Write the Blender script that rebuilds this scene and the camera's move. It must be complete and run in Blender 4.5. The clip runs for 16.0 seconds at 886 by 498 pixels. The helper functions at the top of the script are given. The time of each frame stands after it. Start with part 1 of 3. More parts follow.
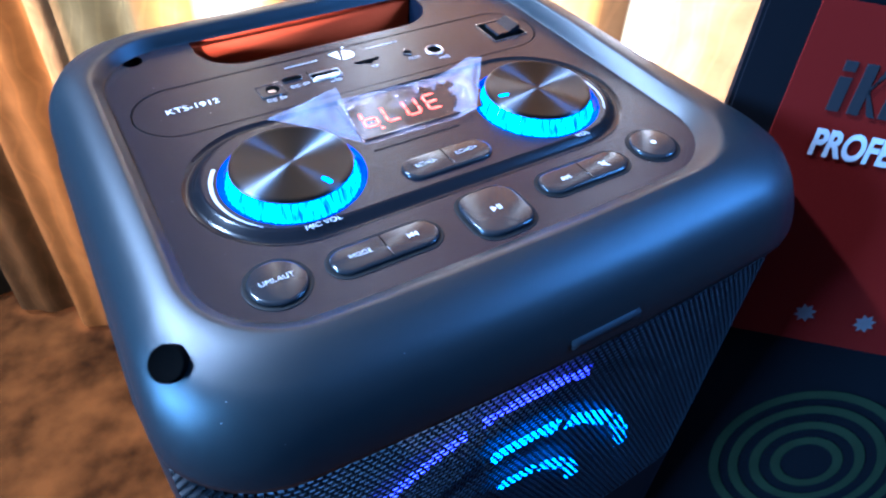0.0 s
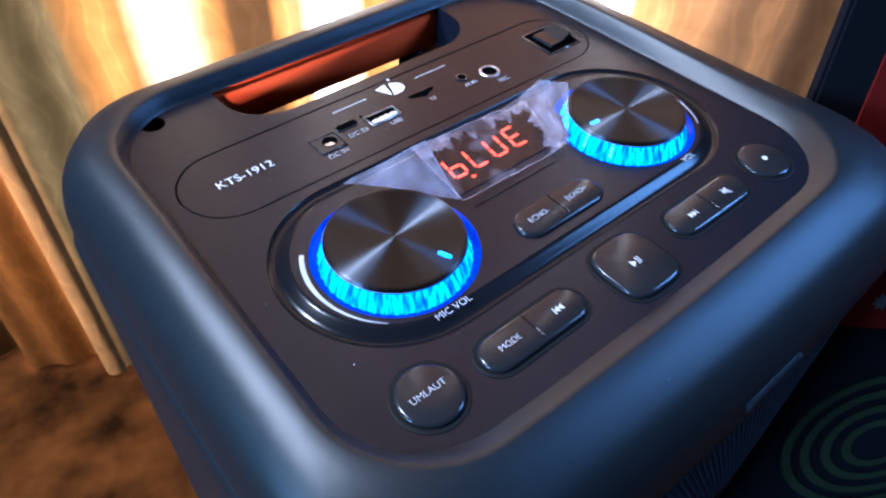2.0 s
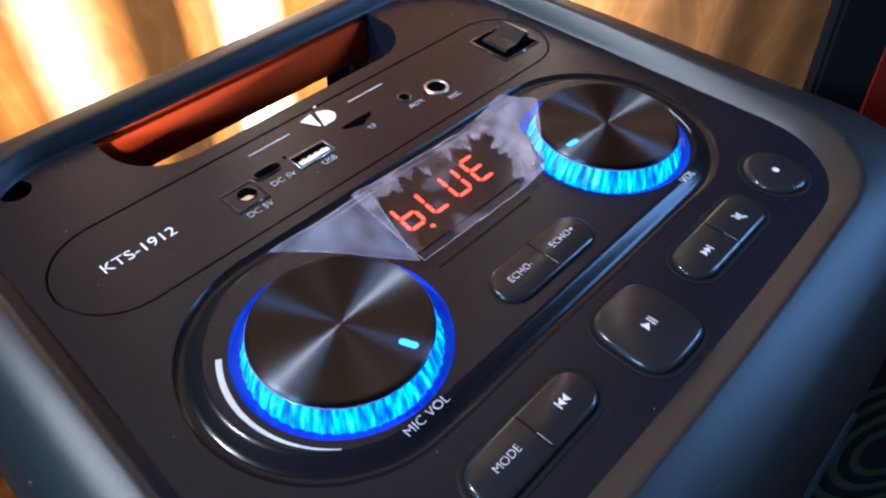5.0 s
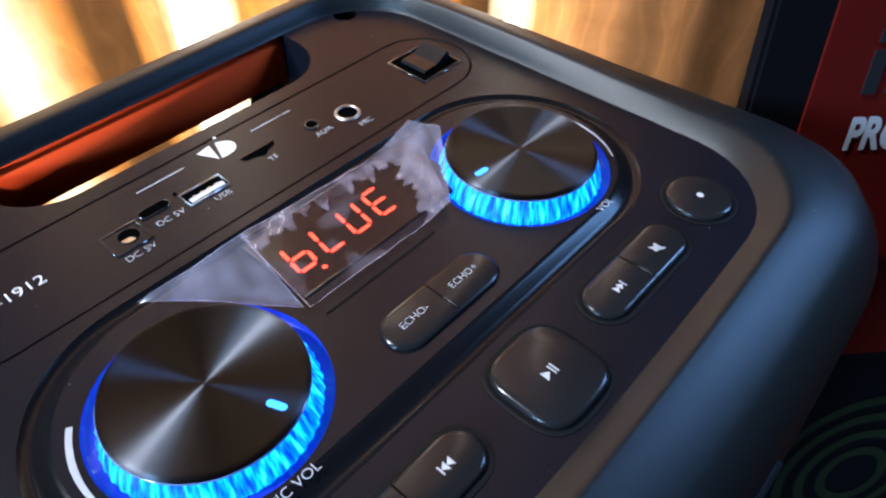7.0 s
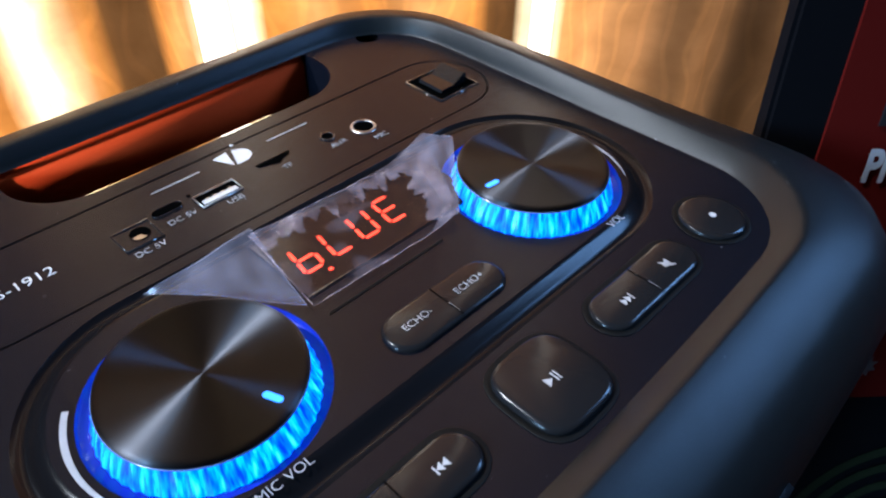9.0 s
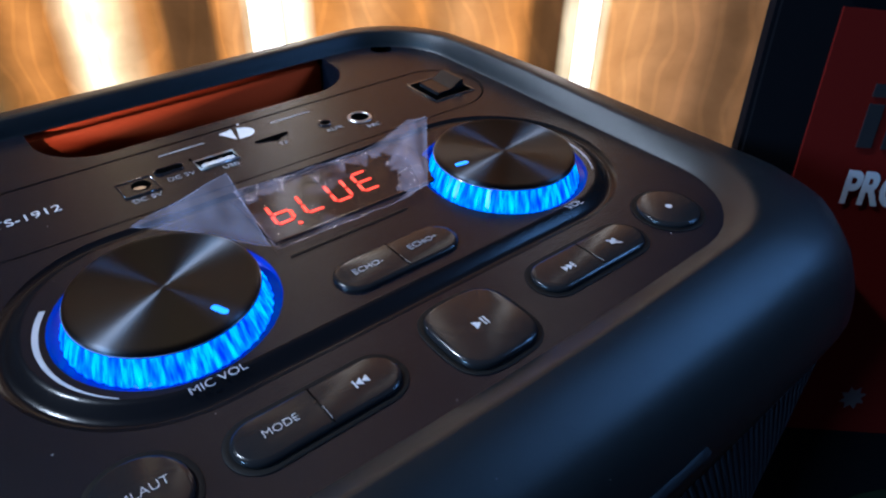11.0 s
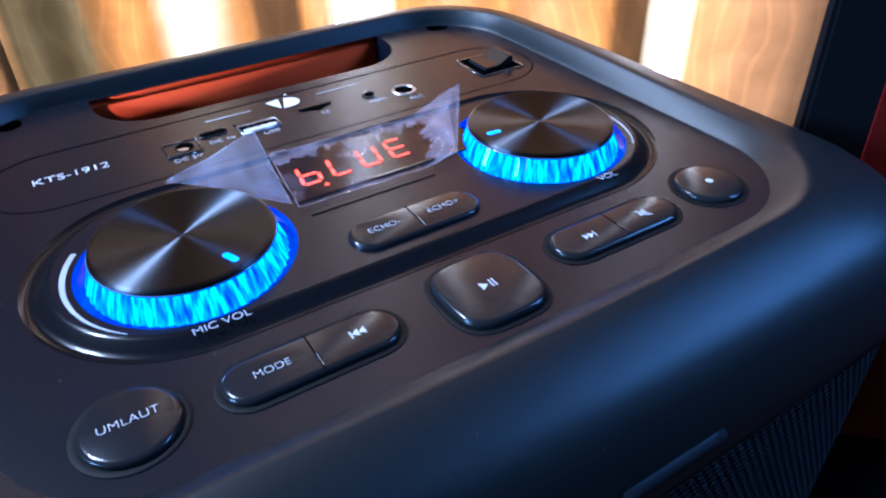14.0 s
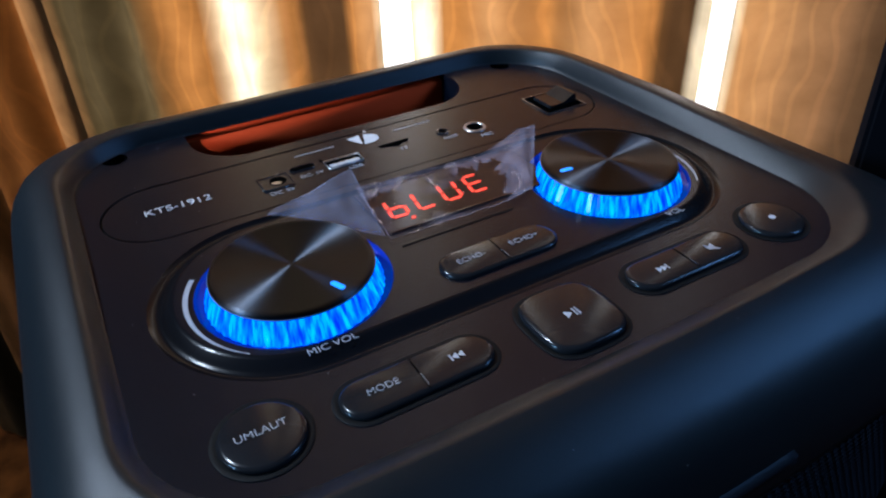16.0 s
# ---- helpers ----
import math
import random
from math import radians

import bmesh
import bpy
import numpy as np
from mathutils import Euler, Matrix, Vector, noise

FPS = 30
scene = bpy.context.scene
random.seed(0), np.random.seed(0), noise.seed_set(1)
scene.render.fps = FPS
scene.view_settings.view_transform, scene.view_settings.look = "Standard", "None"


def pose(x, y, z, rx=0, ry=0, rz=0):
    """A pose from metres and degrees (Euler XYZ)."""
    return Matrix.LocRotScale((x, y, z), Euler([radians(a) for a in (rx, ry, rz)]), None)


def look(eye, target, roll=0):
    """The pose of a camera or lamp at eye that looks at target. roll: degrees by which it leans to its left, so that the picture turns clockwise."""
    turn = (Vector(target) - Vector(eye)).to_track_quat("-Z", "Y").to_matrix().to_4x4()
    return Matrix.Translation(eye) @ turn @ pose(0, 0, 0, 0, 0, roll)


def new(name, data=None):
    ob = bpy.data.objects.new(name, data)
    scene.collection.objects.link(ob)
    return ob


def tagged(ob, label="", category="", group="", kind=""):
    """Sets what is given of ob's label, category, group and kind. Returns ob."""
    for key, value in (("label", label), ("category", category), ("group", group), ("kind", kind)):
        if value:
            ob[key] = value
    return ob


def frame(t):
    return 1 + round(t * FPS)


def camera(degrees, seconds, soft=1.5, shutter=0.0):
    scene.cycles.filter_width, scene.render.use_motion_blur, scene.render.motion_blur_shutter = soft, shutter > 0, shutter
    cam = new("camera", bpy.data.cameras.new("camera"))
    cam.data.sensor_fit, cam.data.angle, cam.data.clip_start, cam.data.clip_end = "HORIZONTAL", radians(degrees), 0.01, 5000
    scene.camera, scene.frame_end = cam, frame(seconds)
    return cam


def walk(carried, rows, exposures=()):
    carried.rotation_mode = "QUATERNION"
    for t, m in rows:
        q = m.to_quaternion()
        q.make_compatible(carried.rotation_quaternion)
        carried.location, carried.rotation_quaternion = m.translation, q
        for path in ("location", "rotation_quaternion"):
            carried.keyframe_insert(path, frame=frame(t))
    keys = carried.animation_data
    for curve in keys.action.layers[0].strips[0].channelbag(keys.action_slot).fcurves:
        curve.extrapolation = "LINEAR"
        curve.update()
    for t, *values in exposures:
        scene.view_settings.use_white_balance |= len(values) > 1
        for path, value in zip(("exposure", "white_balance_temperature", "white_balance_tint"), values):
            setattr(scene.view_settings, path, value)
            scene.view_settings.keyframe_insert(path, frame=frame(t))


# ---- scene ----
cam = camera(63.9, 16.0, soft=2.3)
PATH = [
    (0, (-0.122, -0.313, 0.765), (0.68, 0.888, -0.62), 3.6),
    (0.5, (-0.118, -0.303, 0.767), (0.685, 0.886, -0.626), 4.5),
    (1, (-0.126, -0.265, 0.764), (0.741, 0.869, -0.636), 3.8),
    (1.5, (-0.141, -0.255, 0.767), (0.727, 0.823, -0.677), 2.8),
    (2, (-0.148, -0.237, 0.763), (0.782, 0.8, -0.673), 2.4),
    (2.5, (-0.154, -0.215, 0.759), (0.808, 0.774, -0.689), 3.2),
    (3, (-0.157, -0.2, 0.754), (0.835, 0.757, -0.696), 3.1),
    (3.5, (-0.151, -0.194, 0.751), (0.878, 0.735, -0.691), 3.1),
    (4, (-0.134, -0.194, 0.746), (0.891, 0.744, -0.693), 2.0),
    (4.5, (-0.124, -0.198, 0.744), (0.894, 0.73, -0.707), 1.4),
    (5, (-0.116, -0.198, 0.741), (0.912, 0.731, -0.702), 1.5),
    (5.2, (-0.111, -0.2, 0.739), (0.921, 0.724, -0.703), 1.5),
    (7.3, (-0.086, -0.209, 0.735), (0.971, 0.719, -0.687), 0.7),
    (7.5, (-0.086, -0.211, 0.733), (0.979, 0.708, -0.689), 1.2),
    (8, (-0.086, -0.211, 0.733), (1.005, 0.717, -0.662), 2.0),
    (8.5, (-0.087, -0.214, 0.734), (1.011, 0.698, -0.667), 2.9),
    (8.7, (-0.088, -0.213, 0.732), (0.997, 0.747, -0.648), 1.8),
    (10.8, (-0.091, -0.244, 0.718), (0.952, 0.968, -0.484), 2.0),
    (11, (-0.089, -0.252, 0.717), (0.955, 0.968, -0.476), 1.8),
    (11.5, (-0.078, -0.26, 0.711), (0.887, 1.016, -0.489), 0.8),
    (12, (-0.072, -0.254, 0.704), (0.818, 1.079, -0.493), 0.6),
    (12.5, (-0.073, -0.259, 0.702), (0.766, 1.109, -0.492), -0.7),
    (13, (-0.071, -0.27, 0.708), (0.815, 1.067, -0.487), 0.1),
    (13.5, (-0.07, -0.271, 0.708), (0.8, 1.073, -0.49), -0.8),
    (14, (-0.076, -0.267, 0.707), (0.766, 1.108, -0.477), -1.2),
    (14.5, (-0.081, -0.277, 0.712), (0.745, 1.128, -0.448), -2.2),
    (15, (-0.095, -0.277, 0.724), (0.744, 1.147, -0.403), -1.2),
    (15.5, (-0.098, -0.269, 0.721), (0.659, 1.198, -0.407), -2.9),
    (16, (-0.095, -0.269, 0.719), (0.697, 1.175, -0.416), -2.2),
]
EXPOSURE = [(0, 1.18, 4450, 14), (0.5, 1.16, 4500, 14), (1, 0.93, 4980, 15), (1.5, 0.5, 5080, 19), (2.5, 0.16, 5430, 20), (5, -0.16, 6020, 18), (8, -0.3, 6300, 17), (11, -0.98, 5450, 15), (12.5, -0.2, 4800, 20), (14, -0.14, 4800, 20), (14.6, -0.4, 5900, 17), (15, -1.22, 5650, 15), (16, -1.3, 5500, 14)]
walk(cam, [(t, look(eye, target, roll)) for t, eye, target, roll in PATH], EXPOSURE)
from mathutils import geometry

# ---- world and lights ----
world = bpy.data.worlds.new("room_dark")
scene.world = world
world.use_nodes = True
wn = world.node_tree.nodes
sky = wn.new("ShaderNodeTexSky")
sky.sky_type, sky.sun_disc, sky.sun_elevation, sky.sun_rotation = "NISHITA", False, radians(32), radians(65)
world.node_tree.links.new(sky.outputs[0], wn["Background"].inputs[0])
wn["Background"].inputs[1].default_value = 0.08


def area(name, at, to, sx, sy, watts, color):
    lamp = bpy.data.lights.new(name, "AREA")
    lamp.shape, lamp.size, lamp.size_y, lamp.energy, lamp.color = "RECTANGLE", sx, sy, watts, color
    ob = new(name, lamp)
    ob.matrix_world = look(at, to)
    return ob


FLOOR = -0.35  # the panel stands 0.95 m over the floor
# daylight in the curtained window, and in the open window and doorway behind the camera
CP, CD = Vector((0.318, 0.318, 0)), Vector((-1, 1, 0)).normalized()
CN = Vector((-CD.y, CD.x, 0))
CN = CN if CN.dot(Vector((-1, -1, 0))) > 0 else -CN
ROOM = Matrix((CD, CN, Vector((0, 0, 1)))).transposed().to_4x4()
ROOM.translation = CP


def in_room(a, b, z):
    """A place from metres along the curtain, metres out from it and height."""
    return ROOM @ Vector((a, b, z))


area("curtain_window_light", in_room(0.08, -0.28, 0.92), in_room(0.08, 1, 0.87), 1.0, 2.2, 20, (1.0, 0.84, 0.7))
area("side_window_light", in_room(2.2, 2.72, 1.42), (0, -0.2, 0.7), 0.5, 0.9, 235, (0.35, 0.68, 1.0))
area("end_window_light", in_room(-1.93, 0.0, 1.95), (0.0, -0.1, 0.65), 0.42, 0.85, 54, (0.22, 0.5, 1.0))

bulb = area("ceiling_bulb", (-1.16, 0.9, 2.42), (-0.05, -0.1, 0.6), 0.07, 0.07, 155, (0.85, 0.95, 1.0))
bulb.data.shape = "DISK"

# ---- materials ----


def mat(name, color, rough=0.5, metal=0.0, spec=0.5, bump=0.0, bscale=800.0, vary=0.15, vscale=30.0, emit=None, power=0.0, coat=0.0, specks=0.0):
    m = bpy.data.materials.new(name)
    m.use_nodes = True
    nt, b = m.node_tree, m.node_tree.nodes["Principled BSDF"]
    b.inputs["Roughness"].default_value, b.inputs["Metallic"].default_value = rough, metal
    b.inputs["Coat Weight"].default_value, b.inputs["Specular IOR Level"].default_value = coat, spec
    tc = nt.nodes.new("ShaderNodeTexCoord")
    n1 = nt.nodes.new("ShaderNodeTexNoise")
    n1.inputs["Scale"].default_value, n1.inputs["Detail"].default_value = vscale, 5
    nt.links.new(tc.outputs["Object"], n1.inputs["Vector"])
    mix = nt.nodes.new("ShaderNodeMix")
    mix.data_type = "RGBA"
    mix.inputs[6].default_value = (*[c * (1 - vary) for c in color], 1)
    mix.inputs[7].default_value = (*[min(1, c * (1 + vary)) for c in color], 1)
    nt.links.new(n1.outputs["Fac"], mix.inputs[0])
    nt.links.new(mix.outputs[2], b.inputs["Base Color"])
    if specks:
        vo = nt.nodes.new("ShaderNodeTexVoronoi")
        vo.inputs["Scale"].default_value = specks
        nt.links.new(tc.outputs["Object"], vo.inputs["Vector"])
        near = nt.nodes.new("ShaderNodeMath")
        near.operation, near.inputs[1].default_value = "LESS_THAN", 0.022
        nt.links.new(vo.outputs["Distance"], near.inputs[0])
        dust = nt.nodes.new("ShaderNodeMix")
        dust.data_type = "RGBA"
        dust.inputs[7].default_value = (0.3, 0.3, 0.32, 1)
        nt.links.new(near.outputs[0], dust.inputs[0])
        nt.links.new(mix.outputs[2], dust.inputs[6])
        nt.links.new(dust.outputs[2], b.inputs["Base Color"])
    if bump:
        n2 = nt.nodes.new("ShaderNodeTexNoise")
        n2.inputs["Scale"].default_value, n2.inputs["Detail"].default_value = bscale, 2
        nt.links.new(tc.outputs["Object"], n2.inputs["Vector"])
        bp = nt.nodes.new("ShaderNodeBump")
        bp.inputs["Strength"].default_value, bp.inputs["Distance"].default_value = bump, 0.0004
        nt.links.new(n2.outputs["Fac"], bp.inputs["Height"])
        nt.links.new(bp.outputs["Normal"], b.inputs["Normal"])
    if emit:
        b.inputs["Emission Color"].default_value, b.inputs["Emission Strength"].default_value = (*emit, 1), power
    return m


M_SHELL = mat("black_satin_plastic", (0.003, 0.0048, 0.0062), 0.39, spec=0.26, bump=0.18, bscale=4200, vary=0.12, vscale=60, specks=170)
M_PANEL = mat("black_panel_plastic", (0.0034, 0.0040, 0.0068), 0.27, spec=0.18, bump=0.12, bscale=2200, vary=0.12, vscale=80, specks=140)
M_GLOSS = mat("gloss_black_plastic", (0.012, 0.012, 0.014), 0.1, vary=0.1, coat=0.5)
M_BEVEL = mat("bevel_black_plastic", (0.004, 0.004, 0.005), 0.2, spec=0.11, vary=0.1)
M_BUTTON = mat("button_black_plastic", (0.008, 0.008, 0.009), 0.19, spec=0.22, bump=0.06, bscale=2000, vary=0.1)
M_GROOVE = mat("groove_black", (0.003, 0.003, 0.003), 0.6, spec=0.1, vary=0.1)
M_RED = mat("orange_red_lining", (0.68, 0.056, 0.011), 0.75, spec=0.02, bump=0.15, bscale=900, vary=0.08, vscale=25)
M_WHITE = mat("white_print", (0.5, 0.5, 0.51), 0.5, vary=0.06, vscale=300)
M_GREY = mat("grey_print", (0.36, 0.36, 0.38), 0.5, vary=0.06, vscale=300)
M_ARC = mat("level_arc_print", (0.3, 0.31, 0.34), 0.4, vary=0.1, vscale=300)
M_STEEL = mat("port_steel", (0.4, 0.39, 0.38), 0.35, 1.0, vary=0.1, vscale=200)
M_HOLE = mat("hole_black", (0.001, 0.001, 0.001), 0.9, spec=0.0, vary=0.1)
M_WINDOW = mat("display_window", (0.01, 0.005, 0.004), 0.12, spec=0.2, vary=0.2, vscale=60)
M_DIGIT = mat("led_red", (0.5, 0.02, 0.01), 0.4, vary=0.05, emit=(1.0, 0.06, 0.025), power=4.5)
M_TICK = mat("led_blue_mark", (0.02, 0.2, 0.6), 0.3, vary=0.05, emit=(0.02, 0.28, 1.0), power=2.6)
M_LIP = mat("clear_plastic_lip", (0.1, 0.16, 0.32), 0.12, vary=0.1, vscale=200)
# dish colour holds the blue glow that the light ring casts
M_DISH = mat("dish_plastic_blue_glow", (0.01, 0.018, 0.3), 0.25, vary=0.2, vscale=150)


def ring_light():
    """Clear ribbed plastic lit from inside: bright and dark ribs side by side."""
    m = mat("led_blue_ring", (0.01, 0.06, 0.3), 0.25, vary=0.2)
    nt, b = m.node_tree, m.node_tree.nodes["Principled BSDF"]
    tc = nt.nodes.new("ShaderNodeTexCoord")
    turn = nt.nodes.new("ShaderNodeTexGradient")
    turn.gradient_type = "RADIAL"
    nt.links.new(tc.outputs["Object"], turn.inputs[0])
    rib = nt.nodes.new("ShaderNodeMath")
    rib.operation, rib.inputs[1].default_value = "MULTIPLY", 110
    nt.links.new(turn.outputs["Fac"], rib.inputs[0])
    sep = nt.nodes.new("ShaderNodeSeparateXYZ")
    nt.links.new(tc.outputs["Object"], sep.inputs[0])
    tall = nt.nodes.new("ShaderNodeMath")
    tall.operation, tall.inputs[1].default_value = "MULTIPLY", 130
    nt.links.new(sep.outputs[2], tall.inputs[0])
    at = nt.nodes.new("ShaderNodeCombineXYZ")
    nt.links.new(rib.outputs[0], at.inputs[0])
    nt.links.new(tall.outputs[0], at.inputs[1])
    ns = nt.nodes.new("ShaderNodeTexNoise")
    ns.inputs["Scale"].default_value, ns.inputs["Detail"].default_value = 1, 2
    nt.links.new(at.outputs[0], ns.inputs["Vector"])
    rp = nt.nodes.new("ShaderNodeValToRGB")
    rp.color_ramp.elements[0].position, rp.color_ramp.elements[0].color = 0.34, (0.0, 0.02, 0.55, 1)
    rp.color_ramp.elements[1].position, rp.color_ramp.elements[1].color = 0.78, (0.08, 0.8, 1.0, 1)
    for at_fac, tone in ((0.48, (0.0, 0.17, 1.0, 1)), (0.62, (0.0, 0.48, 1.0, 1))):
        rp.color_ramp.elements.new(at_fac).color = tone
    nt.links.new(ns.outputs["Fac"], rp.inputs[0])
    nt.links.new(rp.outputs[0], b.inputs["Emission Color"])
    b.inputs["Emission Strength"].default_value = 2.7
    return m


M_RING = ring_light()


def brushed():
    """Black metal turned on a lathe: sharp along its round grooves, blurred across them."""
    m = mat("brushed_black_metal", (0.032, 0.035, 0.042), 0.44, 1.0, vary=0.05)
    nt, b = m.node_tree, m.node_tree.nodes["Principled BSDF"]
    tg = nt.nodes.new("ShaderNodeTangent")
    tg.direction_type, tg.axis = "RADIAL", "Z"
    nt.links.new(tg.outputs[0], b.inputs["Tangent"])
    b.inputs["Anisotropic"].default_value, b.inputs["Anisotropic Rotation"].default_value = 1.0, 0.25
    return m


M_KNOB = brushed()


def film_mat(name, low, high, grain, steps):
    m = bpy.data.materials.new(name)
    m.use_nodes = True
    nt = m.node_tree
    out = nt.nodes["Material Output"]
    tr = nt.nodes.new("ShaderNodeBsdfTransparent")
    tr.inputs[0].default_value = (0.95, 0.94, 0.97, 1)
    b = nt.nodes["Principled BSDF"]
    b.inputs["Base Color"].default_value, b.inputs["Roughness"].default_value = (0.43, 0.37, 0.45, 1), 0.1
    tc = nt.nodes.new("ShaderNodeTexCoord")
    ns = nt.nodes.new("ShaderNodeTexNoise")
    ns.inputs["Scale"].default_value, ns.inputs["Detail"].default_value = grain, 5
    rp = nt.nodes.new("ShaderNodeValToRGB")
    rp.color_ramp.elements[0].position, rp.color_ramp.elements[0].color = steps[0], (low, low, low, 1)
    rp.color_ramp.elements[1].position, rp.color_ramp.elements[1].color = steps[1], (high, high, high, 1)
    mx = nt.nodes.new("ShaderNodeMixShader")
    nt.links.new(tc.outputs["Object"], ns.inputs["Vector"])
    nt.links.new(ns.outputs["Fac"], rp.inputs[0])
    nt.links.new(rp.outputs[0], mx.inputs[0])
    nt.links.new(tr.outputs[0], mx.inputs[1])
    nt.links.new(b.outputs[0], mx.inputs[2])
    nt.links.new(mx.outputs[0], out.inputs[0])
    return m


M_FILM = film_mat("clear_film", 0.01, 0.09, 48, (0.54, 0.6))
M_FLAP = film_mat("clear_film_fold", 0.12, 0.3, 90, (0.42, 0.7))
M_CRINKLE = film_mat("crinkled_film", 0.05, 0.3, 120, (0.36, 0.66))
M_FILM_EDGE = film_mat("cut_film_edge", 0.35, 0.55, 90, (0.42, 0.7))


M_GRILLE = mat("black_steel_sheet", (0.004, 0.004, 0.005), 0.5, 0.0, spec=0.05, vary=0.15, vscale=90)
M_LED = mat("led_blue_arc", (0.02, 0.1, 0.4), 0.4, vary=0.1, emit=(0.0, 0.24, 1.0), power=13.0)
M_LED_DIM = mat("led_blue_arc_dim", (0.02, 0.06, 0.4), 0.4, vary=0.1, emit=(0.08, 0.07, 1.0), power=4.5)
M_LENS = mat("clear_grey_lens", (0.012, 0.012, 0.014), 0.5, spec=0.1, vary=0.1, vscale=400)
M_GLOW_PLATE = mat("glow_plate_grey", (0.06, 0.06, 0.07), 0.5, spec=0.1, vary=0.1)


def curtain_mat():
    """Gold and olive jacquard in lengthwise bands of different density; the bands also paint in the dark and bright of
    the folds.
    """
    m = bpy.data.materials.new("curtain_cloth")
    m.use_nodes = True
    nt = m.node_tree
    out = nt.nodes["Material Output"]
    b = nt.nodes["Principled BSDF"]
    b.inputs["Roughness"].default_value = 0.75
    b.inputs["Specular IOR Level"].default_value = 0.05
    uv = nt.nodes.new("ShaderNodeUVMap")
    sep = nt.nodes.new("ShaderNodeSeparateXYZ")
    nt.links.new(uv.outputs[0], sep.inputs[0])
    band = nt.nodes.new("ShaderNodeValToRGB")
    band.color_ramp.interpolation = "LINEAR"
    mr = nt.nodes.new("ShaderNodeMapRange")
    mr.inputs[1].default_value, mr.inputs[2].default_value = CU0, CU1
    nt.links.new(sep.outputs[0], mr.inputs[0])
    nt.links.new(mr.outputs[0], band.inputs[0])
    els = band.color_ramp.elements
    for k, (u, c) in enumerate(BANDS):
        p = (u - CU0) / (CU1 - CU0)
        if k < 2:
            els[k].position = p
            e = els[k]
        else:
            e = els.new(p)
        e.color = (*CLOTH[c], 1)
    # swirls of the weave, and a fine thread
    wv = nt.nodes.new("ShaderNodeTexWave")
    wv.wave_type = "BANDS"
    wv.inputs["Scale"].default_value, wv.inputs["Distortion"].default_value, wv.inputs["Detail"].default_value = 14, 14, 1.0
    wv.inputs["Detail Scale"].default_value = 0.6
    nt.links.new(uv.outputs[0], wv.inputs["Vector"])
    rp = nt.nodes.new("ShaderNodeValToRGB")
    rp.color_ramp.elements[0].position, rp.color_ramp.elements[0].color = 0.78, (0.8, 0.8, 0.8, 1)
    rp.color_ramp.elements[1].position, rp.color_ramp.elements[1].color = 0.97, (1.25, 1.2, 1.1, 1)
    nt.links.new(wv.outputs["Fac"], rp.inputs[0])
    mul = nt.nodes.new("ShaderNodeMix")
    mul.data_type, mul.blend_type = "RGBA", "MULTIPLY"
    mul.inputs[0].default_value = 0.34
    nt.links.new(band.outputs[0], mul.inputs[6])
    nt.links.new(rp.outputs[0], mul.inputs[7])
    ns = nt.nodes.new("ShaderNodeTexNoise")
    ns.inputs["Scale"].default_value, ns.inputs["Detail"].default_value = 25, 5
    nt.links.new(uv.outputs[0], ns.inputs["Vector"])
    rp2 = nt.nodes.new("ShaderNodeValToRGB")
    rp2.color_ramp.elements[0].position, rp2.color_ramp.elements[0].color = 0.3, (0.72, 0.7, 0.66, 1)
    rp2.color_ramp.elements[1].position, rp2.color_ramp.elements[1].color = 0.7, (1.0, 1.0, 1.0, 1)
    nt.links.new(ns.outputs["Fac"], rp2.inputs[0])
    mul2 = nt.nodes.new("ShaderNodeMix")
    mul2.data_type, mul2.blend_type = "RGBA", "MULTIPLY"
    mul2.inputs[0].default_value = 1
    nt.links.new(mul.outputs[2], mul2.inputs[6])
    nt.links.new(rp2.outputs[0], mul2.inputs[7])
    tl = nt.nodes.new("ShaderNodeBsdfTranslucent")
    nt.links.new(mul2.outputs[2], tl.inputs[0])
    nt.links.new(mul2.outputs[2], b.inputs["Base Color"])
    mx = nt.nodes.new("ShaderNodeMixShader")
    mx.inputs[0].default_value = 0.8
    nt.links.new(b.outputs[0], mx.inputs[1])
    nt.links.new(tl.outputs[0], mx.inputs[2])
    nt.links.new(mx.outputs[0], out.inputs[0])
    return m


# brown paints in the shade of folds; the palest tone holds window glow too
CLOTH = {"olive": (0.075, 0.055, 0.024), "gold": (0.34, 0.145, 0.034), "sheer_glow": (0.95, 0.8, 0.52), "tan": (0.2, 0.105, 0.045), "dull": (0.06, 0.034, 0.017), "amber": (0.2, 0.066, 0.012), "brown": (0.055, 0.028, 0.011), "peach": (0.4, 0.205, 0.075)}
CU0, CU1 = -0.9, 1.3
BANDS = [(-0.9, "dull"), (-0.4, "dull"), (-0.3, "tan"), (-0.225, "peach"), (-0.208, "peach"), (-0.203, "sheer_glow"), (-0.18, "sheer_glow"), (-0.172, "brown"), (-0.145, "brown"),
         (-0.13, "gold"), (-0.08, "peach"), (-0.03, "gold"), (0.02, "peach"), (0.05, "gold"), (0.072, "gold"), (0.088, "sheer_glow"), (0.132, "sheer_glow"), (0.14, "peach"), (0.168, "gold"),
         (0.182, "brown"), (0.225, "brown"), (0.25, "gold"), (0.285, "sheer_glow"), (0.33, "sheer_glow"), (0.352, "gold"), (0.395, "gold"), (0.425, "olive"), (0.54, "olive"), (0.55, "peach"), (0.6, "amber"), (0.9, "brown"), (1.3, "brown")]
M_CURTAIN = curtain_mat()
M_OUTSIDE = mat("hazy_daylight", (0.8, 0.8, 0.8), 0.9, vary=0.05, vscale=2, emit=(1.0, 0.89, 0.73), power=7.0)
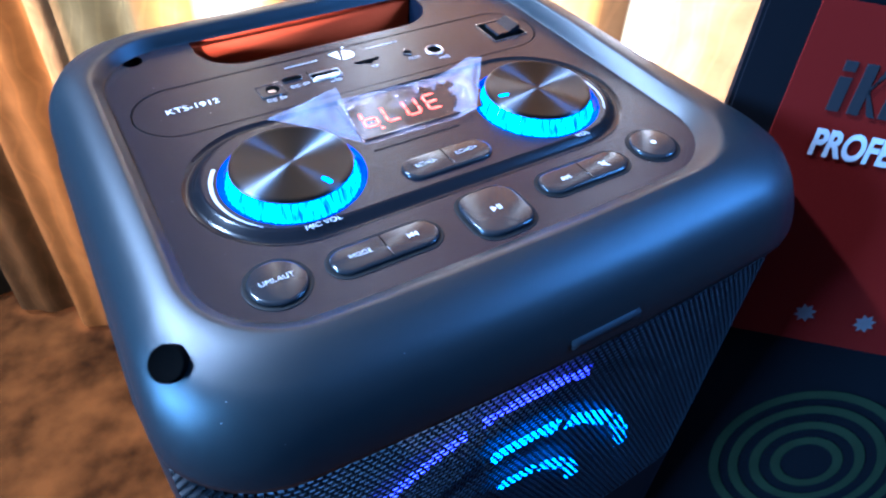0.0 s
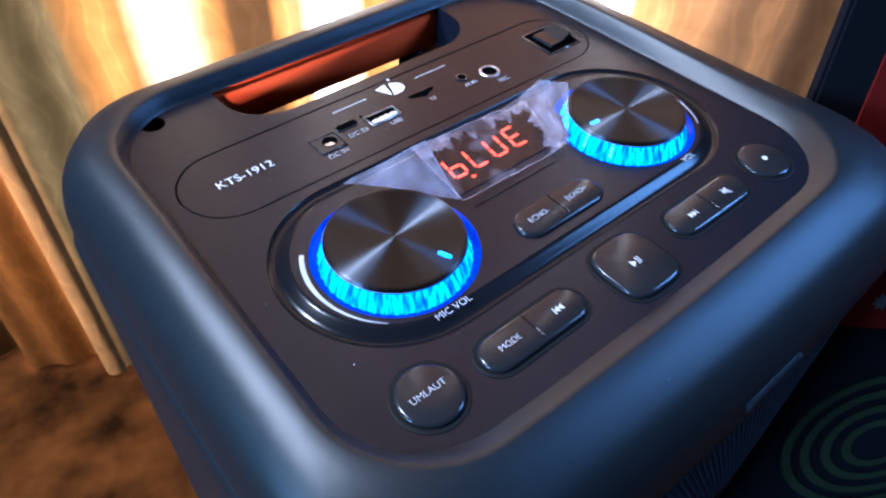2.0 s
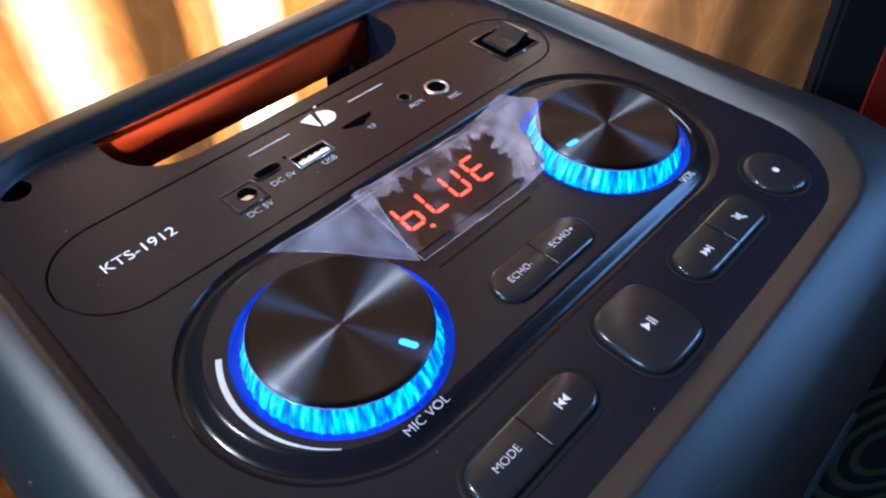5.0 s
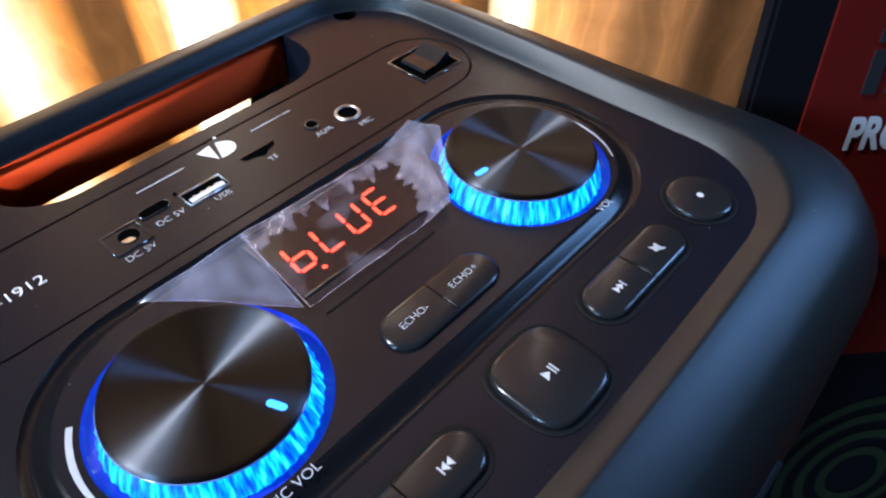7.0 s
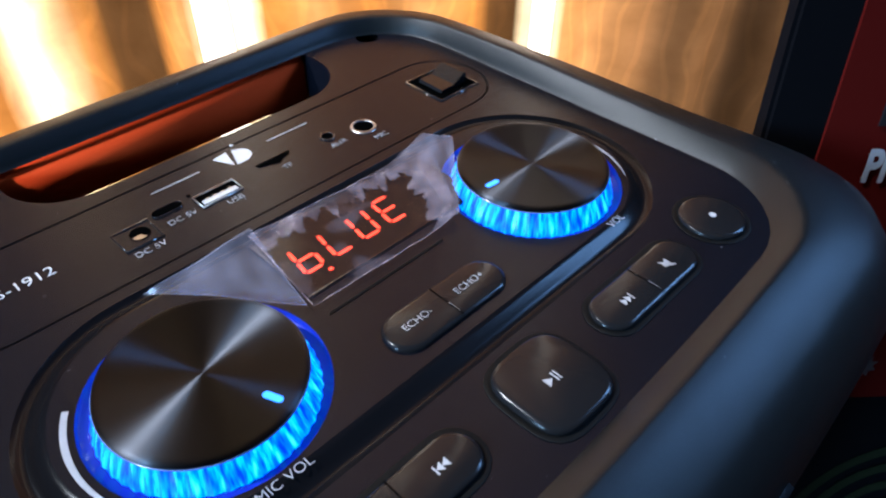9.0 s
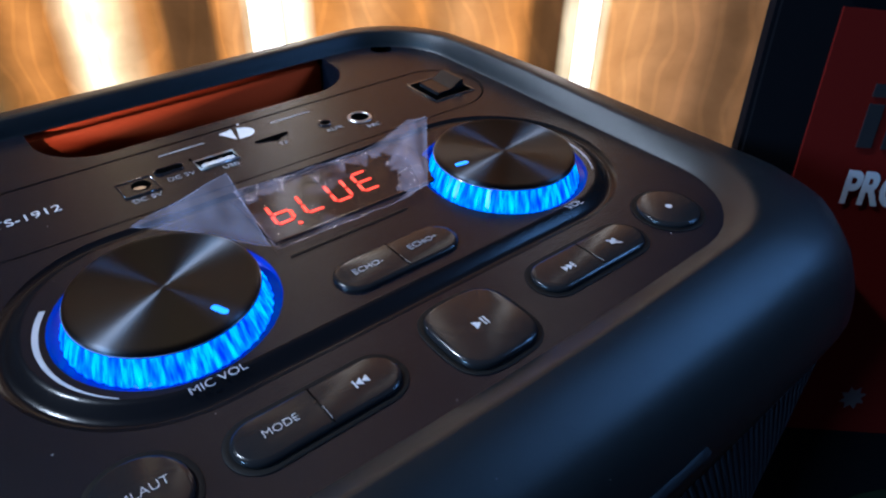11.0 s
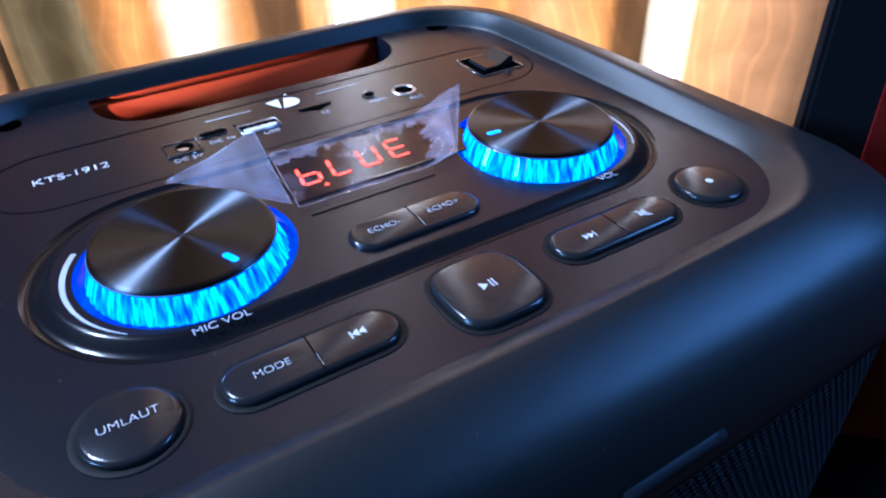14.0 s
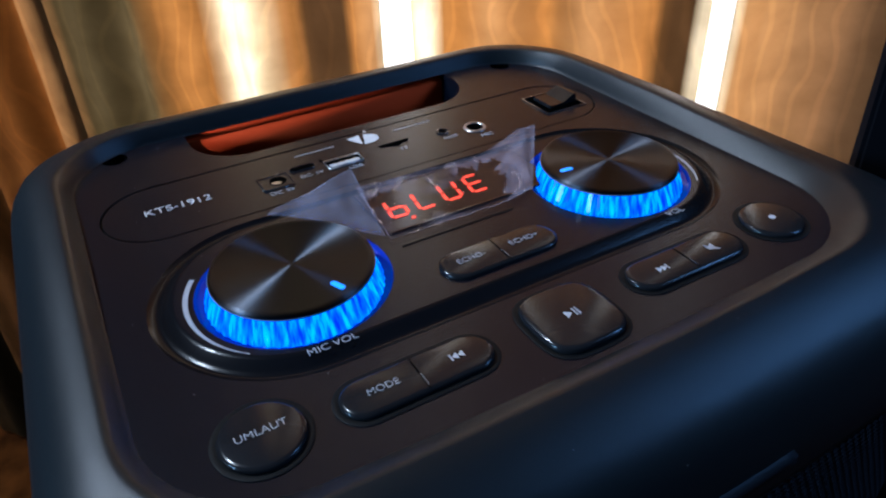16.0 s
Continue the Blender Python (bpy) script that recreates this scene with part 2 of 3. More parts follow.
M_WALL = mat("room_wall_paint", (0.06, 0.06, 0.062), 0.85, spec=0.1, bump=0.2, bscale=120, vary=0.06, vscale=4)
M_FLOOR = mat("brown_rug", (0.045, 0.012, 0.002), 0.95, bump=0.6, bscale=300, vary=0.75, vscale=13, spec=0.02)
rug_fac = next(n for n in M_FLOOR.node_tree.nodes if n.type == "MIX").inputs[0]
rug_ramp = M_FLOOR.node_tree.nodes.new("ShaderNodeValToRGB")
rug_ramp.color_ramp.elements[0].position, rug_ramp.color_ramp.elements[1].position = 0.3, 0.68
M_FLOOR.node_tree.links.new(rug_fac.links[0].from_socket, rug_ramp.inputs[0])
M_FLOOR.node_tree.links.new(rug_ramp.outputs[0], rug_fac)
M_CARD_RED = mat("carton_red_print", (0.062, 0.004, 0.003), 0.8, spec=0.02, bump=0.05, bscale=400, vary=0.07, vscale=12)
M_CARD_BLACK = mat("carton_black_print", (0.003, 0.003, 0.004), 0.8, spec=0.02, bump=0.05, bscale=400, vary=0.15, vscale=12)
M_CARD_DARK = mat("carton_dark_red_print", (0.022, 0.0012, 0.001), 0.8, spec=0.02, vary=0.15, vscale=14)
M_CARD_PALE = mat("carton_pale_print", (0.3, 0.3, 0.33), 0.65, spec=0.05, vary=0.08, vscale=60)
M_CARD_DIM = mat("carton_dim_print", (0.07, 0.06, 0.065), 0.7, spec=0.02, vary=0.2, vscale=90)
M_CARD_INK = mat("carton_ink", (0.006, 0.006, 0.008), 0.45, vary=0.1)
M_CARD_GREEN = mat("carton_green_grey_print", (0.010, 0.013, 0.007), 0.8, spec=0.02, vary=0.3, vscale=40)

# ---- mesh helpers ----


def part(name, bm, material, parent=None, label="", smooth=True):
    me = bpy.data.meshes.new(name)
    bm.to_mesh(me)
    bm.free()
    me.materials.append(material)
    if smooth:
        me.shade_smooth()
    ob = new(name, me)
    if parent:
        ob.parent = parent
    if label:
        tagged(ob, label=label)
    return ob


def thing(name, at, label, category, group="", kind=""):
    ob = new(name)
    ob.location = at
    return tagged(ob, label, category, group, kind)


def rring(hx, y0, y1, r, n=8, m=10):
    """Rounded rectangle, counter-clockwise from the back right."""
    pts = []
    corners = [(hx - r, y1 - r, 0), (-hx + r, y1 - r, 90), (-hx + r, y0 + r, 180), (hx - r, y0 + r, 270)]
    for k, (cx, cy, a0) in enumerate(corners):
        for i in range(n + 1):
            a = radians(a0 + 90 * i / n)
            pts.append((cx + r * math.cos(a), cy + r * math.sin(a)))
        nx, ny, b0 = corners[(k + 1) % 4]
        q = (nx + r * math.cos(radians(b0)), ny + r * math.sin(radians(b0)))
        p = pts[-1]
        for i in range(1, m):
            pts.append((p[0] + (q[0] - p[0]) * i / m, p[1] + (q[1] - p[1]) * i / m))
    return pts


def warp(x, y, out=0.0):
    """The cap widens towards its bowed front, its outer edge more than its inner one."""
    k = min(1, max(0, (0.02 - y) / 0.2))
    f = min(1, max(0, (-y - 0.12) / 0.07))
    return x * (1 + 0.035 * k + (0.115 * out * k * k if x > 0 else 0)), y - 0.005 * f * (1 - min(1, (x / 0.12) ** 2))


def loft(bm, rings, close_top=False, close_bottom=False, skip=None):
    rows = [[bm.verts.new(p) for p in ring] for ring in rings]
    n = len(rows[0])
    for k in range(len(rows) - 1):
        for i in range(n):
            j = (i + 1) % n
            quad = (rows[k][i], rows[k][j], rows[k + 1][j], rows[k + 1][i])
            if skip and skip(k, [v.co for v in quad]):
                continue
            bm.faces.new(quad)
    if close_top:
        bm.faces.new(rows[0])
    if close_bottom:
        bm.faces.new(rows[-1])
    bmesh.ops.recalc_face_normals(bm, faces=bm.faces)
    return rows


def box(bm, x0, x1, y0, y1, z0, z1, bevel=0.0):
    v = [bm.verts.new((x, y, z)) for z in (z0, z1) for y in (y0, y1) for x in (x0, x1)]
    fs = [bm.faces.new([v[i] for i in q]) for q in ((0, 2, 3, 1), (4, 5, 7, 6), (0, 1, 5, 4), (2, 6, 7, 3), (0, 4, 6, 2), (1, 3, 7, 5))]
    if bevel:
        es = list({e for f in fs for e in f.edges})
        bmesh.ops.bevel(bm, geom=es, offset=bevel, segments=2, affect="EDGES")


def disc(x, y, r, n=32, squash=1.0):
    return [(x + r * math.cos(2 * math.pi * i / n), y + r * squash * math.sin(2 * math.pi * i / n)) for i in range(n)]


def stadium(cx, cy, hx, hy, n=12):
    pts = []
    for s, a0 in ((1, -90), (-1, 90)):
        for i in range(n + 1):
            a = radians(a0 + 180 * i / n)
            pts.append((cx + s * (hx - hy) + hy * math.cos(a), cy + hy * math.sin(a)))
    return pts


def squircle(cx, cy, h, e=3.6, n=40):
    pts = []
    for i in range(n):
        a = 2 * math.pi * i / n
        c, s = math.cos(a), math.sin(a)
        k = (abs(c) ** e + abs(s) ** e) ** (-1 / e)
        pts.append((cx + h * k * c, cy + h * k * s))
    return pts


def inset(pts, d):
    """A closed outline moved inwards by d (outwards where d is below 0)."""
    n, res = len(pts), []
    for i in range(n):
        a, b = Vector(pts[i - 1]), Vector(pts[(i + 1) % n])
        t = (b - a).normalized()
        res.append((pts[i][0] - t.y * d, pts[i][1] + t.x * d))
    return res


def at_z(pts, z):
    return [(x, y, z) for x, y in pts]


def inside(p, lp):
    hit = False
    for (x0, y0), (x1, y1) in zip(lp, lp[1:] + lp[:1]):
        if (y0 > p.y) != (y1 > p.y) and p.x < (x1 - x0) * (p.y - y0) / (y1 - y0) + x0:
            hit = not hit
    return hit


def filled(loops, z):
    """A flat sheet with holes: the first loop is its outline."""
    pts, edges = [], []
    for lp in loops:
        o = len(pts)
        pts += [Vector(p) for p in lp]
        edges += [(o + i, o + (i + 1) % len(lp)) for i in range(len(lp))]
    co, _, fs, *_ = geometry.delaunay_2d_cdt(pts, edges, [], 1, 1e-7)
    bm = bmesh.new()
    vs = [bm.verts.new((v.x, v.y, z)) for v in co]
    for f in fs:
        mid = sum((co[k] for k in f), Vector((0, 0))) / len(f)
        if any(inside(mid, lp) for lp in loops[1:]):
            continue
        face = bm.faces.new([vs[k] for k in f])
        face.normal_update()
        if face.normal.z < 0:
            face.normal_flip()
    return bm


def text(name, words, x, y, z, size, material, parent, turn=0.0, align="CENTER", m=None, wide=1.0, bold=0.0):
    cu = bpy.data.curves.new(name, "FONT")
    cu.body, cu.size, cu.align_x, cu.align_y, cu.extrude = words, size, align, "CENTER", 0.00005
    cu.offset = bold
    tmp = new(name, cu)
    bpy.context.view_layer.update()
    me = bpy.data.meshes.new_from_object(tmp.evaluated_get(bpy.context.evaluated_depsgraph_get()))
    bpy.data.objects.remove(tmp)
    me.materials.clear()
    me.materials.append(material)
    ob = new(name, me)
    ob.parent = parent
    ob.matrix_local = (m if m else pose(x, y, z, 0, 0, turn)) @ Matrix.Diagonal((wide, 1, 1, 1))
    return ob


def poly(bm, pts, z, up=0.0001):
    vs = [bm.verts.new((x, y, z + up)) for x, y in pts]
    f = bm.faces.new(vs)
    f.normal_update()
    if f.normal.z < 0:
        f.normal_flip()


# ---- the room ----
T = 0.6  # height of the speaker's control panel


def slab(name, x0, x1, y0, y1, z0, z1, material, label, category):
    bm = bmesh.new()
    box(bm, x0, x1, y0, y1, z0, z1)
    bm.transform(ROOM)
    return tagged(part(name, bm, material, smooth=False), label, category, kind="structure")


slab("floor", -2.05, 2.6, -0.5, 3.0, FLOOR - 0.1, FLOOR, M_FLOOR, "brown mottled rug covering the floor", "floor")
slab("ceiling", -2.05, 2.6, -0.5, 3.0, 2.6, 2.7, M_WALL, "plain painted ceiling of the room", "ceiling")
for name, boxes in (("wall_west", ((-2.15, 1.8, 3.0, 3.1, FLOOR, 2.6), (2.58, 2.7, 3.0, 3.1, FLOOR, 2.6), (1.8, 2.58, 3.0, 3.1, FLOOR, 0.88), (1.8, 2.58, 3.0, 3.1, 1.98, 2.6))),
                    ("wall_south", ((-2.15, -2.05, -0.5, -0.25, FLOOR, 2.6), (-2.15, -2.05, 0.25, 3.0, FLOOR, 2.6), (-2.15, -2.05, -0.25, 0.25, FLOOR, 1.45), (-2.15, -2.05, -0.25, 0.25, 2.42, 2.6)))):
    bm = bmesh.new()
    for q in boxes:
        box(bm, *q)
    bm.transform(ROOM)
    tagged(part(name, bm, M_WALL, smooth=False), "plain painted room wall with a window opening", "wall", kind="structure")
slab("wall_north", 2.6, 2.7, -0.5, 3.0, FLOOR, 2.6, M_WALL, "plain painted room wall", "wall")
bm = bmesh.new()
for a0, a1, z0, z1 in ((-2.05, -0.43, FLOOR, 2.6), (0.65, 2.6, FLOOR, 2.6), (-0.43, 0.65, 2.1, 2.6), (-0.43, 0.65, FLOOR, -0.2)):
    box(bm, a0, a1, -0.45, -0.32, z0, z1)
bm.transform(ROOM)
tagged(part("wall_east", bm, M_WALL, smooth=False), "painted wall round the curtained window opening", "wall", kind="structure")


def curtain(u0, u1, label, fore=0.0):
    """One hanging panel; the cloth falls in pleats and bends away at its two edges."""
    bm = bmesh.new()
    uvl = bm.loops.layers.uv.new("UVMap")
    n, k = max(24, int((u1 - u0) * 240)), 12
    rows, us = [], []
    for i in range(n + 1):
        u = u0 + (u1 - u0) * i / n
        us.append(u)
        w = 0.014 * math.sin(2 * math.pi * u / 0.13 + 0.8 * math.sin(5 * u)) + 0.007 * math.sin(2 * math.pi * u / 0.071 + 1.3)
        row = []
        for j in range(k + 1):
            z = FLOOR + 0.015 + 2.65 * j / k
            edge = 0.004 * math.sin(2.1 * z + 9 * u0) * (1 if i in (0, n) else 0)
            p = CP + CD * (u + edge) + CN * (fore + w * (1.15 - 0.12 * z) + 0.012 * math.sin(3 * u + z))
            row.append(bm.verts.new((p.x, p.y, z)))
        rows.append(row)
    for i in range(n):
        for j in range(k):
            f = bm.faces.new((rows[i][j], rows[i + 1][j], rows[i + 1][j + 1], rows[i][j + 1]))
            for lp, (a, c) in zip(f.loops, ((i, j), (i + 1, j), (i + 1, j + 1), (i, j + 1))):
                lp[uvl].uv = (us[a], FLOOR + 0.015 + 2.65 * c / k)
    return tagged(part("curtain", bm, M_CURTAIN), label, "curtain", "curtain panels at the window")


# the bright hazy daylight outside the window
bm = bmesh.new()
box(bm, -0.65, 0.75, -0.56, -0.55, FLOOR, 2.2)
bm.transform(ROOM)
tagged(part("backdrop", bm, M_OUTSIDE, smooth=False), "bright hazy daylight outside the window", "backdrop", kind="structure")

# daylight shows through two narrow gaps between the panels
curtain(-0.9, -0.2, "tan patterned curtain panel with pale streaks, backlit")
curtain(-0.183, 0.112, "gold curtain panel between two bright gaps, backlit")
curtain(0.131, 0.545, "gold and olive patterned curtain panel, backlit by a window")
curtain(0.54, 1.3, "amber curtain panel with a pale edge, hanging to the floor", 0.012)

# ---- the party speaker ----
speaker = thing("party_speaker", (0, 0, 0), "black plastic party speaker with two blue-lit knobs and buttons", "speaker")
HANDLE = 0.059


def rim_z(x, y, side, front):
    """The rim stands highest along the two sides and lowest in front."""
    k = min(1, max(0, (y + 0.185) / 0.11))
    w = min(1, max(0, (abs(x) - 0.09) / 0.012)) * min(1, max(0, (0.0 - y) / 0.04))
    return T + front + (side * (1 + 0.25 * w) - front) * k


def cap_shell():
    """From the panel a short slope climbs to a crisp crest, then the shell rolls off to the sides."""
    spec = [(0.102, -0.174, 0.005, 0.03, 0.0, 0.0, 0), (0.1024, -0.1744, 0.0054, 0.0302, 0.0004, 0.0003, 0), (0.1029, -0.1755, 0.0059, 0.031, 0.0012, 0.001, 0.05),
            (0.105, -0.1792, 0.008, 0.0325, 0.0051, 0.0037, 0.35), (0.1057, -0.1804, 0.0089, 0.0333, 0.0058, 0.0042, 0.42), (0.1074, -0.1812, 0.0108, 0.034, 0.0058, 0.0041, 0.48),
            (0.113, -0.186, 0.0165, 0.0365, 0.0048, 0.0026, 0.8), (0.1182, -0.194, 0.0222, 0.038, 0.0014, -0.0012, 1)]
    rings = []
    for hx, y0, y1, r, side, front, out in spec:
        rings.append([(*warp(x, y, out), rim_z(x, y, side, front)) for x, y in rring(hx, y0, y1, r)])
    for hx, y0, y1, r, z in ((0.1222, -0.1985, 0.0255, 0.039, 0.5955), (0.1248, -0.2035, 0.028, 0.038, 0.588), (0.1262, -0.2065, 0.0295, 0.037, 0.580),
                             (0.1268, -0.2078, 0.03, 0.036, 0.573), (0.1268, -0.2078, 0.03, 0.036, 0.5708), (0.1255, -0.2055, 0.0288, 0.035, 0.5695)):
        rings.append([(*warp(x, y, 1), z) for x, y in rring(hx, y0, y1, r)])
    bm = bmesh.new()
    loft(bm, rings, skip=lambda k, q: k >= 9 and all(v.y > 0.02 and abs(v.x) < 0.062 for v in q))
    return part("cap_shell", bm, M_SHELL, speaker, "satin black moulded top rim")


cap_shell()


def corner_hole():
    n = Vector((-0.45, -0.42, 0.79)).normalized()
    c = Vector((-0.1187, -0.173, 0.6003))
    m = (n.to_track_quat("Z", "Y").to_matrix().to_4x4())
    m.translation = c
    bm = bmesh.new()
    loft(bm, [at_z(disc(0, 0, 0.0058, 28), -0.003), at_z(disc(0, 0, 0.0056, 28), 0.0012), at_z(disc(0, 0, 0.005, 28), 0.0014), at_z(disc(0, 0, 0.0047, 28), 0.0012)], close_bottom=True)
    bm.transform(m)
    part("screw_hole", bm, M_HOLE, speaker, "round black screw hole in the front corner")


corner_hole()


def handle_loop():
    """Straight at the back, with large round corners in front."""
    pts = [(HANDLE, 0.0046), (-HANDLE, 0.0046)]
    for cx, a0 in ((-HANDLE + 0.02, 180), (HANDLE - 0.02, 270)):
        pts += [(cx + 0.02 * math.cos(radians(a0 + 9 * i)), -0.004 + 0.02 * math.sin(radians(a0 + 9 * i))) for i in range(11)]
    return pts


panel_edge = [warp(x, y) for x, y in rring(0.102, -0.174, 0.005, 0.03)]
SCREWS = ((-0.086, -0.001), (0.086, -0.001))
strip = stadium(0, -0.0485, 0.098, 0.0185)
plate = stadium(0, -0.109, 0.092, 0.0355, 24)
part("top_panel", filled([panel_edge, handle_loop()] + [disc(x, y, 0.0046, 24) for x, y in SCREWS] + [inset(strip, 0.0), inset(plate, -0.0026)], T), M_PANEL, speaker, "flat black control panel")
for x, y in SCREWS:
    bm = bmesh.new()
    loft(bm, [at_z(disc(x, y, 0.0046, 24), T), at_z(disc(x, y, 0.0042, 24), T - 0.012)], close_bottom=True)
    part("screw_hole", bm, M_HOLE, speaker)

# handle recess, open at the back under the red-lined grip
ZR = 0.522
bm = bmesh.new()
lp = handle_loop()
top = [bm.verts.new((x, y, T)) for x, y in lp]
low = [bm.verts.new((x, y, ZR)) for x, y in lp]
for i in range(1, len(lp)):
    j = (i + 1) % len(lp)
    bm.faces.new((top[i], top[j], low[j], low[i]))
for sx in (-1, 1):
    q = [(sx * HANDLE, 0.0046, T), (sx * 0.0635, 0.03, 0.59), (sx * 0.0635, 0.03, ZR), (sx * HANDLE, 0.0046, ZR)]
    bm.faces.new([bm.verts.new(p) for p in q])
bm.faces.new([bm.verts.new((x, y, ZR)) for x, y in [(0.0635, 0.031), (-0.0635, 0.031)] + lp[2:]])
part("handle_recess", bm, M_PANEL, speaker, smooth=False)
bm = bmesh.new()
box(bm, -0.0605, 0.0605, 0.0055, 0.025, 0.579, 0.5985, 0.002)
part("handle_grip", bm, M_RED, speaker, "orange-red lining of the carrying handle")


def body():
    bm = bmesh.new()
    rings = [[(*warp(x, y, 0.6), z) for x, y in rring(hx, y0, y1, r)] for hx, y0, y1, r, z in
             ((0.1235, -0.187, 0.026, 0.034, 0.5705), (0.1265, -0.187, 0.029, 0.036, 0.5675), (0.1285, -0.187, 0.031, 0.037, 0.561), (0.1285, -0.187, 0.031, 0.037, 0.522),
              (0.1285, -0.187, 0.031, 0.037, FLOOR + 0.04), (0.12, -0.18, 0.02, 0.035, FLOOR))]
    loft(bm, rings, close_bottom=True, skip=lambda k, q: k < 3 and all(v.y > 0.02 and abs(v.x) < 0.064 for v in q))
    return part("cabinet", bm, M_SHELL, speaker, "satin black speaker cabinet")


body()


def grille():
    """Perforated front, wrapped round both front corners: staggered round holes, the upper edge bent inwards."""
    pts = [warp(x, y, 0.8) for x, y in rring(0.1252, -0.2052, 0.03, 0.034, 12, 24)]
    pts = sorted([p for p in pts if p[1] < -0.172], key=lambda p: math.atan2(p[0], -(p[1] + 0.10)))
    run = [0.0]
    for a, b in zip(pts, pts[1:]):
        run.append(run[-1] + math.dist(a, b))
    run = np.array(run)
    xs, ys = np.array([p[0] for p in pts]), np.array([p[1] for p in pts])
    pu, pv = 0.0030, 0.0026
    cols, rows_n = int(run[-1] / pu), 62
    verts, faces = [], []

    def place(u, v, deep):
        u = min(max(u, 0), run[-1])
        x, y = np.interp(u, run, xs), np.interp(u, run, ys)
        lip = max(0.0, v - 0.5655)
        return (x * (1 - 0.006 * deep), y + 0.9 * lip + 0.0006 * deep, v - 0.4 * lip)

    for r in range(rows_n):
        v0 = 0.5685 - pv * (r + 1)
        for c in range(cols):
            u0 = pu * (c + (0.5 if r % 2 else 0))
            mu, mv, o = u0 + pu / 2, v0 + pv / 2, len(verts)
            for k in range(8):
                a = math.pi / 4 * k
                du, dv = math.cos(a), math.sin(a)
                e = max(abs(du), abs(dv))
                verts.append(place(mu + pu / 2 * du / e, mv + pv / 2 * dv / e, 0))
            for k in range(8):
                a = math.pi / 4 * k
                verts.append(place(mu + 0.00105 * math.cos(a), mv + 0.00105 * math.sin(a), 1))
            for k in range(8):
                j = (k + 1) % 8
                faces.append((o + k, o + j, o + 8 + j, o + 8 + k))
    me = bpy.data.meshes.new("grille")
    me.from_pydata(verts, [], faces)
    me.materials.append(M_GRILLE)
    ob = new("grille", me)
    ob.parent = speaker
    tagged(ob, "black perforated steel front grille with staggered holes")
    low = bmesh.new()
    zl = 0.5685 - pv * rows_n
    prev = None
    for x, y in pts:
        pair = [low.verts.new((x, y, z)) for z in (zl, FLOOR + 0.05)]
        if prev:
            low.faces.new((prev[0], pair[0], pair[1], prev[1]))
        prev = pair
    part("lower_grille", low, M_GRILLE, speaker, "lower part of the black steel grille")


grille()
# slim strobe lens under the front edge of the cap, unlit
bm = bmesh.new()
lens = [(*warp(0.0 + 0.0265 * i / 8, -0.2078, 1), 0) for i in range(9)]
strip_rows = []
for x, y, _ in lens:
    strip_rows.append([bm.verts.new(p) for p in ((x, y + 0.0012, 0.5762), (x, y - 0.0002, 0.5768), (x, y - 0.0001, 0.5796), (x, y + 0.0014, 0.5802))])
for r0, r1 in zip(strip_rows, strip_rows[1:]):
    for k in range(3):
        bm.faces.new((r0[k], r1[k], r1[k + 1], r0[k + 1]))
bm.faces.new(strip_rows[0])
bm.faces.new(strip_rows[-1])
bmesh.ops.recalc_face_normals(bm, faces=bm.faces)
part("strobe_lens", bm, M_LENS, speaker, "slim clear strobe light lens")

# unseen plate, added to spread the glow of the light arcs
bm = bmesh.new()
box(bm, -0.118, 0.118, -0.1958, -0.1885, 0.34, 0.562, 0.002)
part("glow_plate", bm, M_GLOW_PLATE, speaker, "added grey plate behind the grille that catches the blue glow")

# light arcs round the woofer, behind the grille
for r0, r1, glow, first, last in ((0.102, 0.109, M_LED_DIM, 74, 140), (0.067, 0.076, M_LED, 20, 110), (0.036, 0.044, M_LED, 8, 110)):
    for a0 in range(8, 172, 33):
        m = glow if first <= a0 + 15 <= last else M_LENS
        bm = bmesh.new()
        prev = None
        for i in range(9):
            a = radians(a0 + 29 * i / 8)
            pair = [bm.verts.new((r * math.cos(a), -0.2005, 0.43 + r * math.sin(a))) for r in (r0, r1)]
            if prev:
                bm.faces.new((prev[0], pair[0], pair[1], prev[1]))
            prev = pair
        part("light_arc", bm, m, speaker, "clear light arc behind the grille" if m is M_LENS else "glowing blue light arc behind the grille")

# recessed connector strip
bm = bmesh.new()
loft(bm, [at_z(strip, T), at_z(inset(strip, 0.0001), T - 0.0012), at_z(inset(strip, 0.0007), T - 0.0012), at_z(inset(strip, 0.0008), T - 0.0001)])
part("strip_groove", bm, M_GROOVE, speaker)
bm = bmesh.new()
poly(bm, inset(strip, 0.0008), T - 0.0001, 0)
connector = part("connector_strip", bm, M_PANEL, speaker, "flat black connector strip with printed labels", smooth=False)
ZS = T - 0.0001

text("model_text", "KTS-1912", -0.0733, -0.0482, ZS + 0.0001, 0.0053, M_WHITE, connector, wide=1.04, bold=-0.00003)
for x, y, w in (("DC 5V", -0.0405, -0.0585), ("DC 5V", -0.0275, -0.0525), ("USB", -0.012, -0.0555), ("TF", 0.009, -0.0525), ("AUX", 0.0285, -0.0535), ("MIC", 0.0415, -0.0595)):
    text("port_label", x, y, w, ZS + 0.0001, 0.0032, M_GREY, connector, bold=-0.00007)
for x0, x1 in ((-0.0285, -0.0125), (0.0125, 0.0285)):
    bm = bmesh.new()
    box(bm, x0, x1, -0.0364, -0.036, ZS, ZS + 0.0001)
    part("printed_line", bm, M_GREY, connector, smooth=False)
